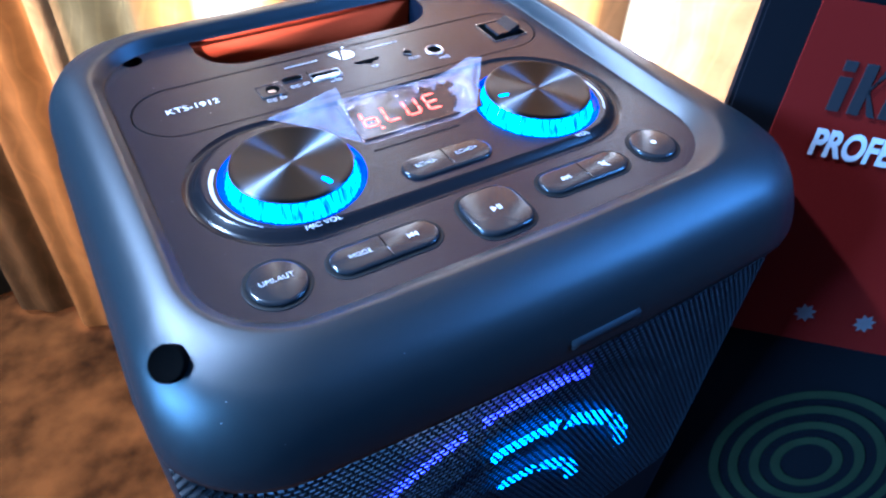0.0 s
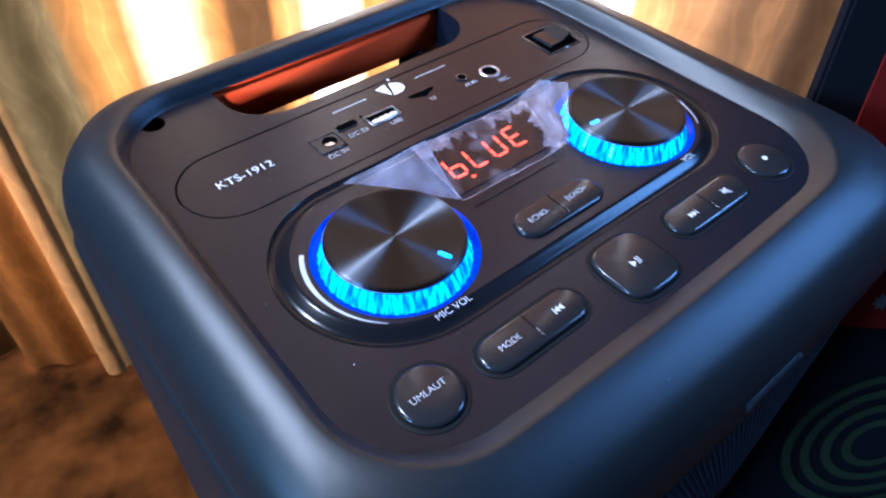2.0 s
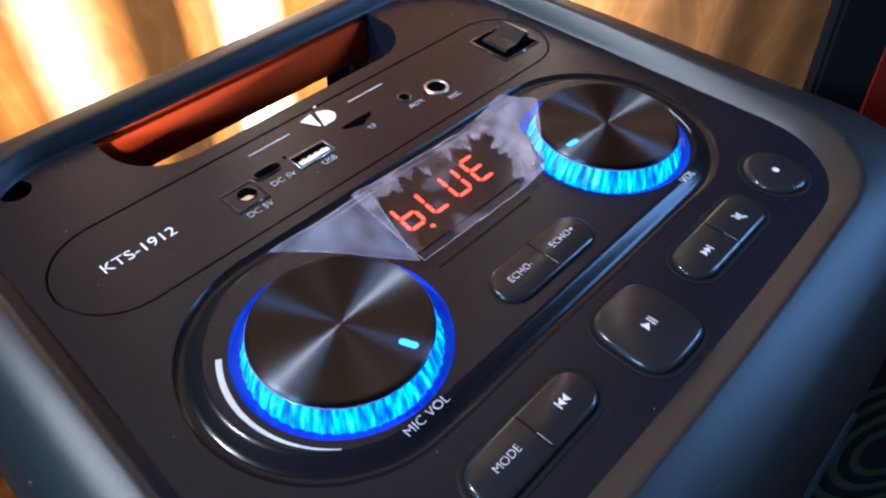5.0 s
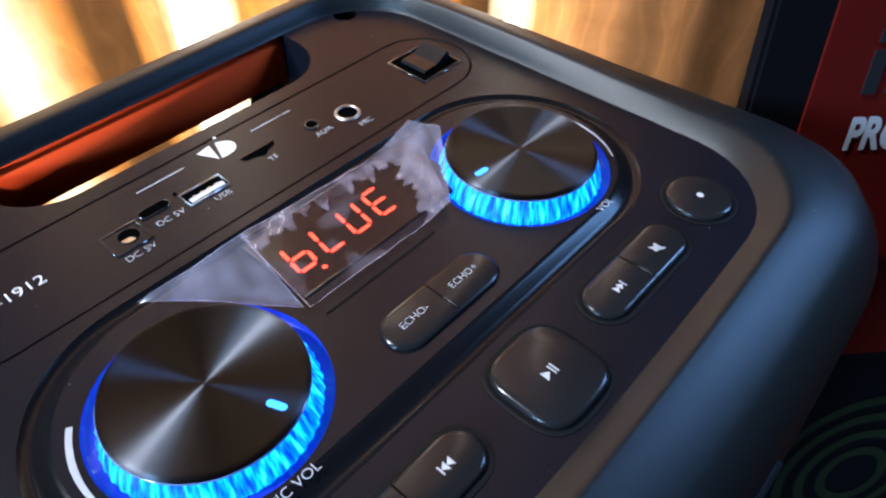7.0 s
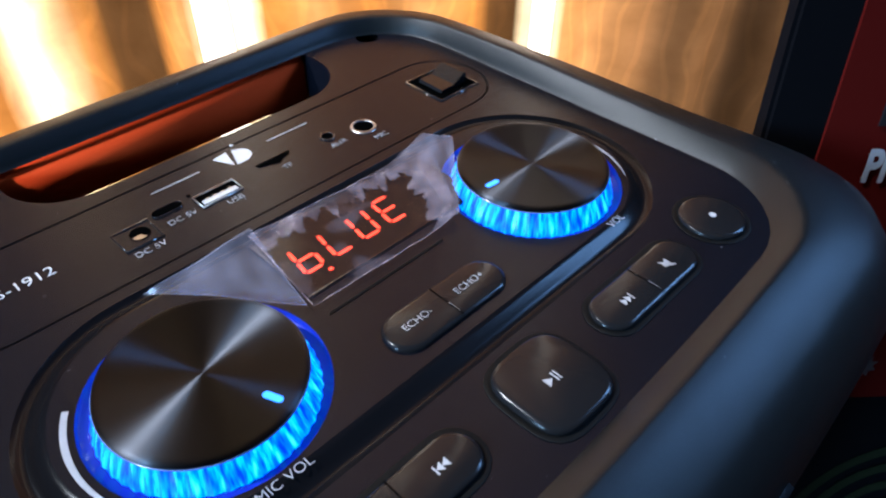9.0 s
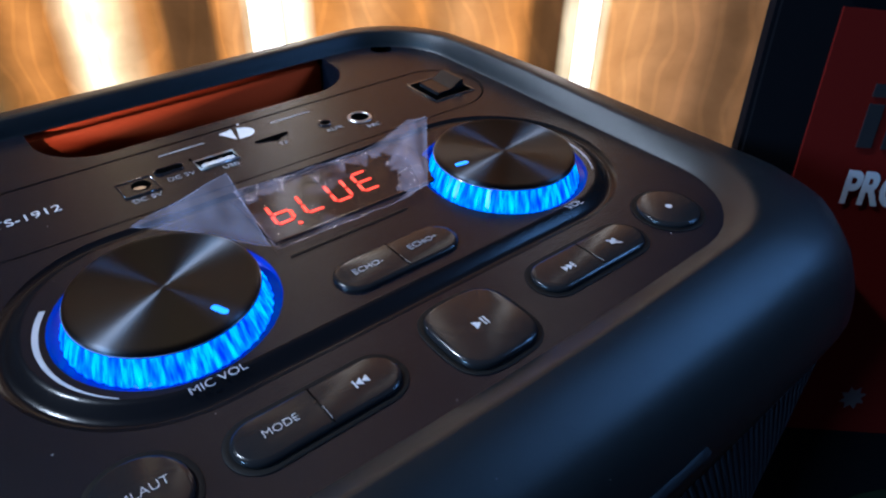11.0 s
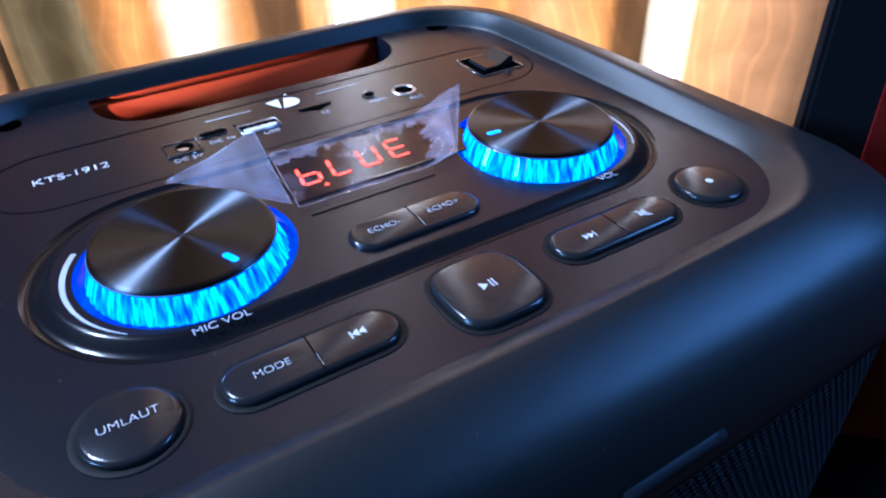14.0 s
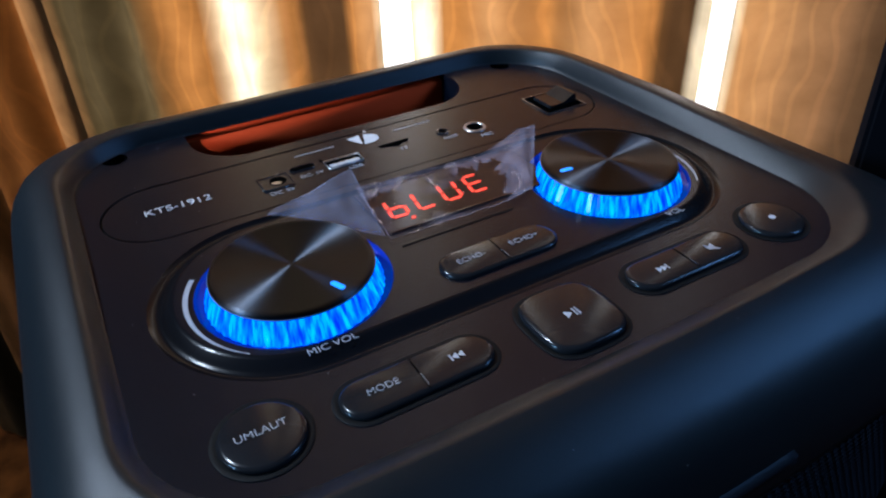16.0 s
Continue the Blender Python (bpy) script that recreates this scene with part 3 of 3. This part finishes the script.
# emblem as plain shapes
bm = bmesh.new()
poly(bm, [(-0.0062, -0.0336), (-0.0010, -0.0326), (-0.0026, -0.0406)], ZS)
poly(bm, [(0.0010, -0.0328), (-0.0018, -0.0410)] + [(0.0012 + 0.0041 * math.cos(radians(a)), -0.0371 + 0.0038 * math.sin(radians(a))) for a in range(-80, 71, 15)], ZS)
poly(bm, disc(0.0026, -0.0305, 0.0006, 10), ZS)
part("emblem", bm, M_WHITE, connector, smooth=False)


def socket(name, outline, rim, material_rim, label, inner=None):
    bm = bmesh.new()
    loft(bm, [at_z(inset(outline, -rim), ZS + 0.0001), at_z(inset(outline, -rim * 0.6), ZS + 0.0006), at_z(outline, ZS + 0.0005), at_z(outline, ZS + 0.0002)])
    ob = part(name, bm, material_rim, connector, label)
    bm = bmesh.new()
    poly(bm, outline, ZS, 0.00015)
    part("socket_hole", bm, inner or M_HOLE, ob, smooth=False)
    return ob


def rect(cx, cy, hx, hy):
    return [(cx - hx, cy - hy), (cx + hx, cy - hy), (cx + hx, cy + hy), (cx - hx, cy + hy)]


dc = socket("power_socket", rect(-0.0405, -0.051, 0.0052, 0.0045), 0.0006, M_GLOSS, "black square power socket with a round pin", M_PANEL)
bm = bmesh.new()
poly(bm, disc(-0.0396, -0.0506, 0.0029, 24), ZS, 0.0003)
part("pin_hole", bm, M_HOLE, dc, smooth=False)
bm = bmesh.new()
poly(bm, [(-0.0399 + 0.0025 * math.cos(radians(a)), -0.0509 + 0.0023 * math.sin(radians(a))) for a in range(190, 301, 10)] + [(-0.0397, -0.0513)], ZS, 0.0004)
part("pin", bm, M_STEEL, dc, smooth=False)
socket("charge_socket", stadium(-0.029, -0.0462, 0.0046, 0.0017), 0.0003, M_GLOSS, "small slot charging socket")
usb = socket("usb_socket", rect(-0.0143, -0.0497, 0.0066, 0.0028), 0.0005, M_STEEL, "steel usb socket")
bm = bmesh.new()
box(bm, -0.0200, -0.0086, -0.0519, -0.0502, ZS + 0.0002, ZS + 0.0005)
part("tongue", bm, M_WHITE, usb, smooth=False)
for k in range(4):
    bm = bmesh.new()
    box(bm, -0.0186 + 0.0025 * k, -0.0176 + 0.0025 * k, -0.0506, -0.0498, ZS + 0.0002, ZS + 0.0006)
    part("contact", bm, M_STEEL, usb, smooth=False)
bm = bmesh.new()
poly(bm, disc(-0.0212, -0.0446, 0.0006, 12), ZS, 0.0002)
part("indicator_hole", bm, M_HOLE, connector, smooth=False)
bm = bmesh.new()
poly(bm, [(0.0012, -0.0455), (0.0142, -0.0455), (0.0132, -0.0472), (0.0106, -0.0478), (0.0082, -0.0494), (0.005, -0.048), (0.0022, -0.0474)], ZS, 0.0002)
part("card_slot", bm, M_HOLE, connector, "dark card slot", smooth=False)
socket("aux_socket", disc(0.028, -0.048, 0.0019, 20), 0.0008, M_GLOSS, "small round aux socket")
socket("microphone_socket", disc(0.0405, -0.0515, 0.0034, 24), 0.0011, M_STEEL, "steel-ringed microphone jack")
# rocker switch
sw = socket("power_switch", rect(0.081, -0.0488, 0.0092, 0.0088), 0.0009, M_GLOSS, "black rocker power switch")
bm = bmesh.new()
prof = [(-0.0062, 0.0005), (-0.0058, 0.0016), (0.0002, 0.0016), (0.0056, 0.0044), (0.0066, 0.0043), (0.0068, 0.0005)]
a = [bm.verts.new((0.081 + x, -0.0488 - 0.0058, ZS + z)) for x, z in prof]
b = [bm.verts.new((0.081 + x, -0.0488 + 0.0058, ZS + z)) for x, z in prof]
for i in range(len(prof)):
    j = (i + 1) % len(prof)
    bm.faces.new((a[i], a[j], b[j], b[i]))
bm.faces.new(a)
bm.faces.new(b)
bmesh.ops.recalc_face_normals(bm, faces=bm.faces)
part("rocker", bm, M_BUTTON, sw, smooth=False)

# raised control plate round knobs and display
KX, KY, KR = 0.0555, -0.1115, 0.022
ZP = T + 0.0016
bm = bmesh.new()
loft(bm, [at_z(inset(plate, d), z) for d, z in ((-0.0026, T), (-0.0021, T - 0.0004), (-0.0013, T - 0.0009), (-0.0005, T - 0.0011), (0.0002, T - 0.001), (0.0014, T - 0.0003), (0.0032, ZP - 0.0005), (0.0041, ZP - 0.0001), (0.0047, ZP))])
part("plate_edge", bm, M_BEVEL, speaker, "glossy black bevel round the control plate")
holes = [disc(s * KX, KY, 0.0272, 48) for s in (-1, 1)]
part("control_plate", filled([inset(plate, 0.0047)] + holes, ZP), M_PANEL, speaker, "raised black plate round knobs and display")


def knob(x, mark, label, words, wx, arc):
    k = part("knob_dish", dish(x), M_DISH, speaker, "dark dish with the blue knob glow painted in")
    n = 96
    bm = bmesh.new()
    rings = []
    for z, r in ((T - 0.0008, KR + 0.0028), (T + 0.0004, KR + 0.0026), (T + 0.0067, KR + 0.0002)):
        rings.append([((r - (0.0004 if i % 2 else 0)) * math.cos(2 * math.pi * i / n), (r - (0.0004 if i % 2 else 0)) * math.sin(2 * math.pi * i / n), z) for i in range(n)])
    loft(bm, rings)
    ring = part("light_ring", bm, M_RING, speaker, "translucent ribbed ring glowing blue", smooth=False)
    ring.location = (x, KY, 0)
    bm = bmesh.new()
    loft(bm, [at_z(disc(0, 0, r, 64), z) for z, r in ((T + 0.0065, KR + 0.0003), (T + 0.0066, KR + 0.0007), (T + 0.0068, KR + 0.0007), (T + 0.0069, KR + 0.0003))])
    lip = part("clear_lip", bm, M_LIP, speaker, "thin clear plastic lip under the knob cap")
    lip.location = (x, KY, 0)
    bm = bmesh.new()
    rows = [at_z(disc(0, 0, r, 64), z) for z, r in ((T + 0.0068, KR + 0.0001), (T + 0.0070, KR + 0.0005), (T + 0.0077, KR + 0.0003), (T + 0.0080, KR - 0.0006), (T + 0.0078, KR - 0.0016), (T + 0.0078, 0.0002))]
    loft(bm, rows, close_bottom=True)
    cap = part("knob", bm, M_KNOB, speaker, label)
    cap.location = (x, KY, 0)
    bm = bmesh.new()
    poly(bm, stadium(0, 0, 0.0024, 0.0009, 6), 0, 0)
    tick = part("indicator", bm, M_TICK, cap, "small glowing blue mark", smooth=False)
    tick.location, tick.rotation_euler = (mark[0], mark[1], T + 0.008), (0, 0, math.atan2(mark[1], mark[0]))
    bm = bmesh.new()
    prev = None
    for i in range(25):
        a = radians(arc[0] + (arc[1] - arc[0]) * i / 24)
        w = 0.0009 * (0.15 + 0.65 * min(1, (24 - i) / 18 if arc[2] else i / 18))
        pair = [bm.verts.new((x + r * math.cos(a), KY + r * math.sin(a), ZP + 0.0001)) for r in (0.0293 - w, 0.0293 + w)]
        if prev:
            bm.faces.new((prev[0], pair[0], pair[1], prev[1]))
        prev = pair
    part("level_arc", bm, M_ARC, speaker, smooth=False)
    text("knob_label", words, wx, -0.1408, ZP + 0.0001, 0.0034, M_GREY, speaker, bold=-0.00006)


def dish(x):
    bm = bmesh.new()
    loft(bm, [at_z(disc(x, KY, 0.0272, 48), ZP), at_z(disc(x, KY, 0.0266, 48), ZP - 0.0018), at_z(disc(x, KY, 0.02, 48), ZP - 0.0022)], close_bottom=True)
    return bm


knob(-KX, (0.0068, -0.0158), "brushed black metal microphone volume knob", "MIC VOL", -0.0565, (146, 228, True))
knob(KX, (-0.0165, 0.0015), "brushed black metal volume knob", "VOL", 0.0575, (-40, 45, False))

# display under its film
bm = bmesh.new()
DW = rect(0.008, -0.0915, 0.0305, 0.0125)
loft(bm, [at_z(inset(DW, -0.0012), ZP), at_z(inset(DW, -0.0008), ZP + 0.0006), at_z(DW, ZP + 0.0005)], close_bottom=True)
display = part("display", bm, M_WINDOW, speaker, "dark display window with red letters", smooth=False)
bm = bmesh.new()
box(bm, -0.0225, 0.0165, -0.1126, -0.1119, ZP - 0.0002, ZP + 0.00025, 0.0001)
part("display_lip", bm, M_GROOVE, speaker, "thin dark slot along the display", smooth=False)
SEG = {"b": "cdefg", "L": "def", "U": "bcdef", "E": "adefg"}


def digit(ch, cx, cy, w=0.0056, h=0.0102, t=0.00105):
    s = 0.14
    bars = {"a": (0, h / 2, w, 0), "g": (0, 0, w, 0), "d": (0, -h / 2, w, 0), "f": (-w / 2, h / 4, h / 2, 1), "b": (w / 2, h / 4, h / 2, 1), "e": (-w / 2, -h / 4, h / 2, 1), "c": (w / 2, -h / 4, h / 2, 1)}
    for key in SEG[ch]:
        x, y, ln, up = bars[key]
        ln = ln / 2 - 0.0003
        pts = [(-ln, 0), (-ln + t / 2, -t / 2), (ln - t / 2, -t / 2), (ln, 0), (ln - t / 2, t / 2), (-ln + t / 2, t / 2)]
        if up:
            pts = [(-b, a) for a, b in pts]
        bm = bmesh.new()
        poly(bm, [(cx + x + a + s * (y + b), cy + y + b) for a, b in pts], ZP + 0.0007, 0)
        part("segment", bm, M_DIGIT, display, smooth=False)


for k, ch in enumerate("bLUE"):
    digit(ch, -0.0146 + 0.0098 * k, -0.0925)
bm = bmesh.new()
poly(bm, disc(-0.0125, -0.1005, 0.0007, 8), ZP + 0.0007, 0)
part("decimal_point", bm, M_DIGIT, display, smooth=False)


# buttons
def button(name, outline, label, height=0.0017):
    bm = bmesh.new()
    loft(bm, [at_z(inset(outline, -0.0016), T + 0.0002), at_z(inset(outline, -0.0013), T + 0.0004), at_z(inset(outline, -0.0001), T + 0.00015)], close_bottom=True)
    well = part("button_well", bm, M_GROOVE, speaker)
    bm = bmesh.new()
    loft(bm, [at_z(outline, T + 0.0003), at_z(outline, T + height - 0.0008), at_z(inset(outline, 0.0004), T + height - 0.0003), at_z(inset(outline, 0.0013), T + height)], close_bottom=True)
    return part(name, bm, M_BUTTON, speaker, label)


def icon(parent, shapes, z):
    bm = bmesh.new()
    for s in shapes:
        poly(bm, s, z, 0.0001)
    part("symbol", bm, M_GREY, parent, smooth=False)


def split(parent, x, y, hy, z):
    """The fine groove between the two ends of a rocker button, with a glint painted along its lower half."""
    bm = bmesh.new()
    poly(bm, rect(x, y, 0.00016, hy), z, 0.0001)
    part("dividing_groove", bm, M_HOLE, parent, smooth=False)
    icon(parent, [rect(x + 0.0002, y - 0.45 * hy, 0.00005, 0.35 * hy)], z)


def tri(x, y, w, h, s=1):
    return [(x - s * w / 2, y - h / 2), (x + s * w / 2, y), (x - s * w / 2, y + h / 2)]


BZ = T + 0.0017
b = button("umlaut_button", disc(-0.0805, -0.1588, 0.0098, 40), "round black push button")
text("button_text", "UMLAUT", -0.0805, -0.1583, BZ + 0.0001, 0.003, M_GREY, b, bold=-0.00006)
b = button("mode_button", stadium(-0.0432, -0.1606, 0.0200, 0.0062), "pill-shaped black rocker button")
text("button_text", "MODE", -0.0523, -0.1604, BZ + 0.0001, 0.0029, M_GREY, b, bold=-0.00006)
icon(b, [tri(-0.0334, -0.1604, 0.0016, 0.0024, -1), tri(-0.0318, -0.1604, 0.0016, 0.0024, -1), rect(-0.0344, -0.1604, 0.0002, 0.0012)], BZ)
split(b, -0.0432, -0.1606, 0.0058, BZ)
b = button("play_button", squircle(0, -0.1627, 0.0118), "square rounded black play button", 0.0021)
icon(b, [tri(-0.001, -0.1627, 0.0021, 0.0028), rect(0.0008, -0.1627, 0.0002, 0.0014), rect(0.0017, -0.1627, 0.0002, 0.0014)], T + 0.0021)
b = button("next_button", stadium(0.0425, -0.1600, 0.0203, 0.0063), "pill-shaped black rocker button")
icon(b, [tri(0.0322, -0.1605, 0.0016, 0.0024), tri(0.0338, -0.1605, 0.0016, 0.0024), rect(0.0349, -0.1605, 0.0002, 0.0012)], BZ)
icon(b, [rect(0.0512, -0.1605, 0.0006, 0.0007), [(0.0516, -0.1612), (0.053, -0.1622), (0.053, -0.1588), (0.0516, -0.1598)]], BZ)
split(b, 0.0425, -0.1600, 0.0059, BZ)
icon(b, [[(0.0503, -0.1589), (0.0506, -0.1586), (0.0538, -0.1621), (0.0535, -0.1624)]], BZ)
b = button("light_button", disc(0.0795, -0.1588, 0.0095, 40), "round black light button")
icon(b, [disc(0.0795, -0.1588, 0.0011, 12)], BZ)
b = button("echo_button", stadium(-0.0003, -0.1300, 0.0192, 0.0064), "pill-shaped black echo button on the plate", 0.003)
text("button_text", "ECHO-", -0.0095, -0.1295, T + 0.0031, 0.003, M_GREY, b, bold=-0.00006)
text("button_text", "ECHO+", 0.0085, -0.1295, T + 0.0031, 0.003, M_GREY, b, bold=-0.00006)
split(b, -0.0003, -0.1300, 0.006, T + 0.003)


# peeling film over the display
def folded(name, a, b, c, parent, label, swell):
    """A loose corner of the film, folded up, slightly wavy."""
    bm = bmesh.new()
    k, grid = 8, {}
    for i in range(k + 1):
        for j in range(k + 1 - i):
            w = (i / k, j / k, 1 - (i + j) / k)
            p = a * w[0] + b * w[1] + c * w[2]
            p.z += swell * w[0] * w[2] * 4 - 0.0012 * noise.noise(p * 90)
            grid[i, j] = bm.verts.new(p)
    for i in range(k):
        for j in range(k - i):
            bm.faces.new((grid[i, j], grid[i + 1, j], grid[i, j + 1]))
            if j < k - i - 1:
                bm.faces.new((grid[i + 1, j], grid[i + 1, j + 1], grid[i, j + 1]))
    flap = part(name, bm, M_FLAP, parent, label)
    bm = bmesh.new()
    for run in ([(i, 0) for i in range(k + 1)], [(k - i, i) for i in range(k + 1)], [(0, i) for i in range(k + 1)]):
        pts = [flap.data.vertices[list(grid).index(q)].co for q in run]
        ribbon(bm, pts, (a + b + c) / 3)
    part("cut_edge", bm, M_FILM_EDGE, flap)


def ribbon(bm, pts, centre, w=0.00028):
    prev = None
    for p in pts:
        q = p + (centre - p).normalized() * w
        pair = [bm.verts.new((p.x, p.y, p.z + 0.00015)), bm.verts.new((q.x, q.y, q.z + 0.00015))]
        if prev:
            bm.faces.new((prev[0], pair[0], pair[1], prev[1]))
        prev = pair


def film_sheet():
    bm = bmesh.new()
    n, m = 132, 62
    tl, tr, br, bl = FILM_CORNERS
    rows = []
    for i in range(n + 1):
        u = i / n
        row = []
        for j in range(m + 1):
            v = j / m
            p = (tl * (1 - u) + tr * u) * (1 - v) + (bl * (1 - u) + br * u) * v
            lift = 0.0012 + 0.0005 * noise.noise(Vector((u * 9, v * 4, 3.1))) + 0.0065 * max(0, (u - 0.7) / 0.3) ** 1.6 * (1 - 0.7 * v)
            row.append(bm.verts.new((p.x, p.y, ZP + lift)))
        rows.append(row)
    for i in range(n):
        for j in range(m):
            f = bm.faces.new((rows[i][j], rows[i][j + 1], rows[i + 1][j + 1], rows[i + 1][j]))
            loose = 0.17 + 0.16 * noise.noise(Vector((i * 0.16, 7.3, 0))) + 0.06 * noise.noise(Vector((i * 0.5, 2.1, 0)))
            f.material_index = 1 if j / m < loose or i / n > 0.84 + 0.07 * noise.noise(Vector((j * 0.22, 1.7, 0))) else 0
    edges = [[r[0].co.copy() for r in rows], [r[m].co.copy() for r in rows], [v.co.copy() for v in rows[0]]]
    a, c = rows[n][0].co.copy(), rows[n][m].co.copy()
    film = thing("protective_film", (0, 0, 0), "clear crinkled protective film peeling off the display", "film")
    sheet = part("film_sheet", bm, M_FILM, film)
    sheet.data.materials.append(M_CRINKLE)
    bm = bmesh.new()
    for run in edges:
        ribbon(bm, run, Vector((0.005, -0.092, ZP)))
    part("cut_edge", bm, M_FILM_EDGE, sheet)
    folded("folded_corner", FLAP[0], FLAP[1], FLAP[2], film, "loose corner of the film folded upwards", 0.0015)
    folded("raised_edge", a, FLAP[3], c, film, "raised end of the film beside the knob", 0.0)


FILM_CORNERS = [Vector((-0.0205, -0.0752, 0)), Vector((0.0415, -0.0785, 0)), Vector((0.0262, -0.1095, 0)), Vector((-0.0242, -0.1085, 0))]
FLAP = [Vector((-0.052, -0.078, 0.6045)), Vector((-0.028, -0.092, 0.619)), Vector((-0.0263, -0.109, 0.6046)), Vector((0.0345, -0.098, 0.6198))]


film_sheet()


# ---- the carton beside the speaker ----
def carton():
    o = Vector((0.168, -0.177, 0.577))
    bx = Vector((0.771, -0.633, -0.072)).normalized()
    up = Vector((0.199, 0.133, 0.971))
    up = (up - bx * up.dot(bx)).normalized()
    nz = bx.cross(up)
    m = Matrix((bx, up, nz)).transposed().to_4x4()
    m.translation = o
    c = new("carton")
    c.matrix_world = m
    tagged(c, "red and black printed cardboard carton leaning beside the speaker", "box")
    low = (FLOOR - o.z - 0.2 * bx.z + 0.008 * nz.z) / up.z
    bm = bmesh.new()
    box(bm, -0.043, 0.2, low, 0.2, -0.008, 0.0, 0.0015)
    part("carton_body", bm, M_CARD_BLACK, c, "black printed cardboard", smooth=False)

    def panel(name, x0, x1, y0, y1, material, z=0.001):
        bm = bmesh.new()
        box(bm, x0, x1, y0, y1, -0.0005, z)
        return part(name, bm, material, c, smooth=False)

    panel("red_print", -0.021, 0.195, -0.1, 0.068, M_CARD_RED)
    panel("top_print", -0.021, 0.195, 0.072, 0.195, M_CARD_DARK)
    text("print_text", "PROFESSIONAL", 0, 0, 0, 0.0172, M_CARD_PALE, c, align="LEFT", m=pose(-0.002, 0.0065, 0.0015), wide=0.74, bold=0.0006)
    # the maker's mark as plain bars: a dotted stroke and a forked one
    for x0, x1, y0, y1 in ((-0.002, 0.0034, 0.022, 0.0375), (-0.002, 0.0034, 0.04, 0.0445), (0.0072, 0.0122, 0.022, 0.0445), (0.021, 0.0262, 0.022, 0.0445)):
        panel("logo_bar", x0, x1, y0, y1, M_CARD_INK, 0.0016)
    for tip in (0.022, 0.0445):
        bm = bmesh.new()
        poly(bm, [(0.0118, 0.0345), (0.0118, 0.0315), (0.0158, tip), (0.0196, tip)], 0.0016, 0)
        part("logo_bar", bm, M_CARD_INK, c, smooth=False)
    for x in (0.032, 0.063, 0.094):
        bm = bmesh.new()
        poly(bm, [(x + (0.006 if i % 2 else 0.0035) * math.cos(i * math.pi / 8), -0.083 + (0.006 if i % 2 else 0.0035) * math.sin(i * math.pi / 8)) for i in range(16)], 0.0012, 0)
        part("print_symbol", bm, M_CARD_DIM, c, smooth=False)
    for k, r in enumerate((0.055, 0.044, 0.032, 0.02)):
        bm = bmesh.new()
        loft(bm, [at_z(disc(0.074, -0.184, r, 48), 0.0008), at_z(disc(0.074, -0.184, r - 0.0055, 48), 0.0008)])
        part("printed_ring", bm, M_CARD_GREEN, c, smooth=False)
    return c


carton()
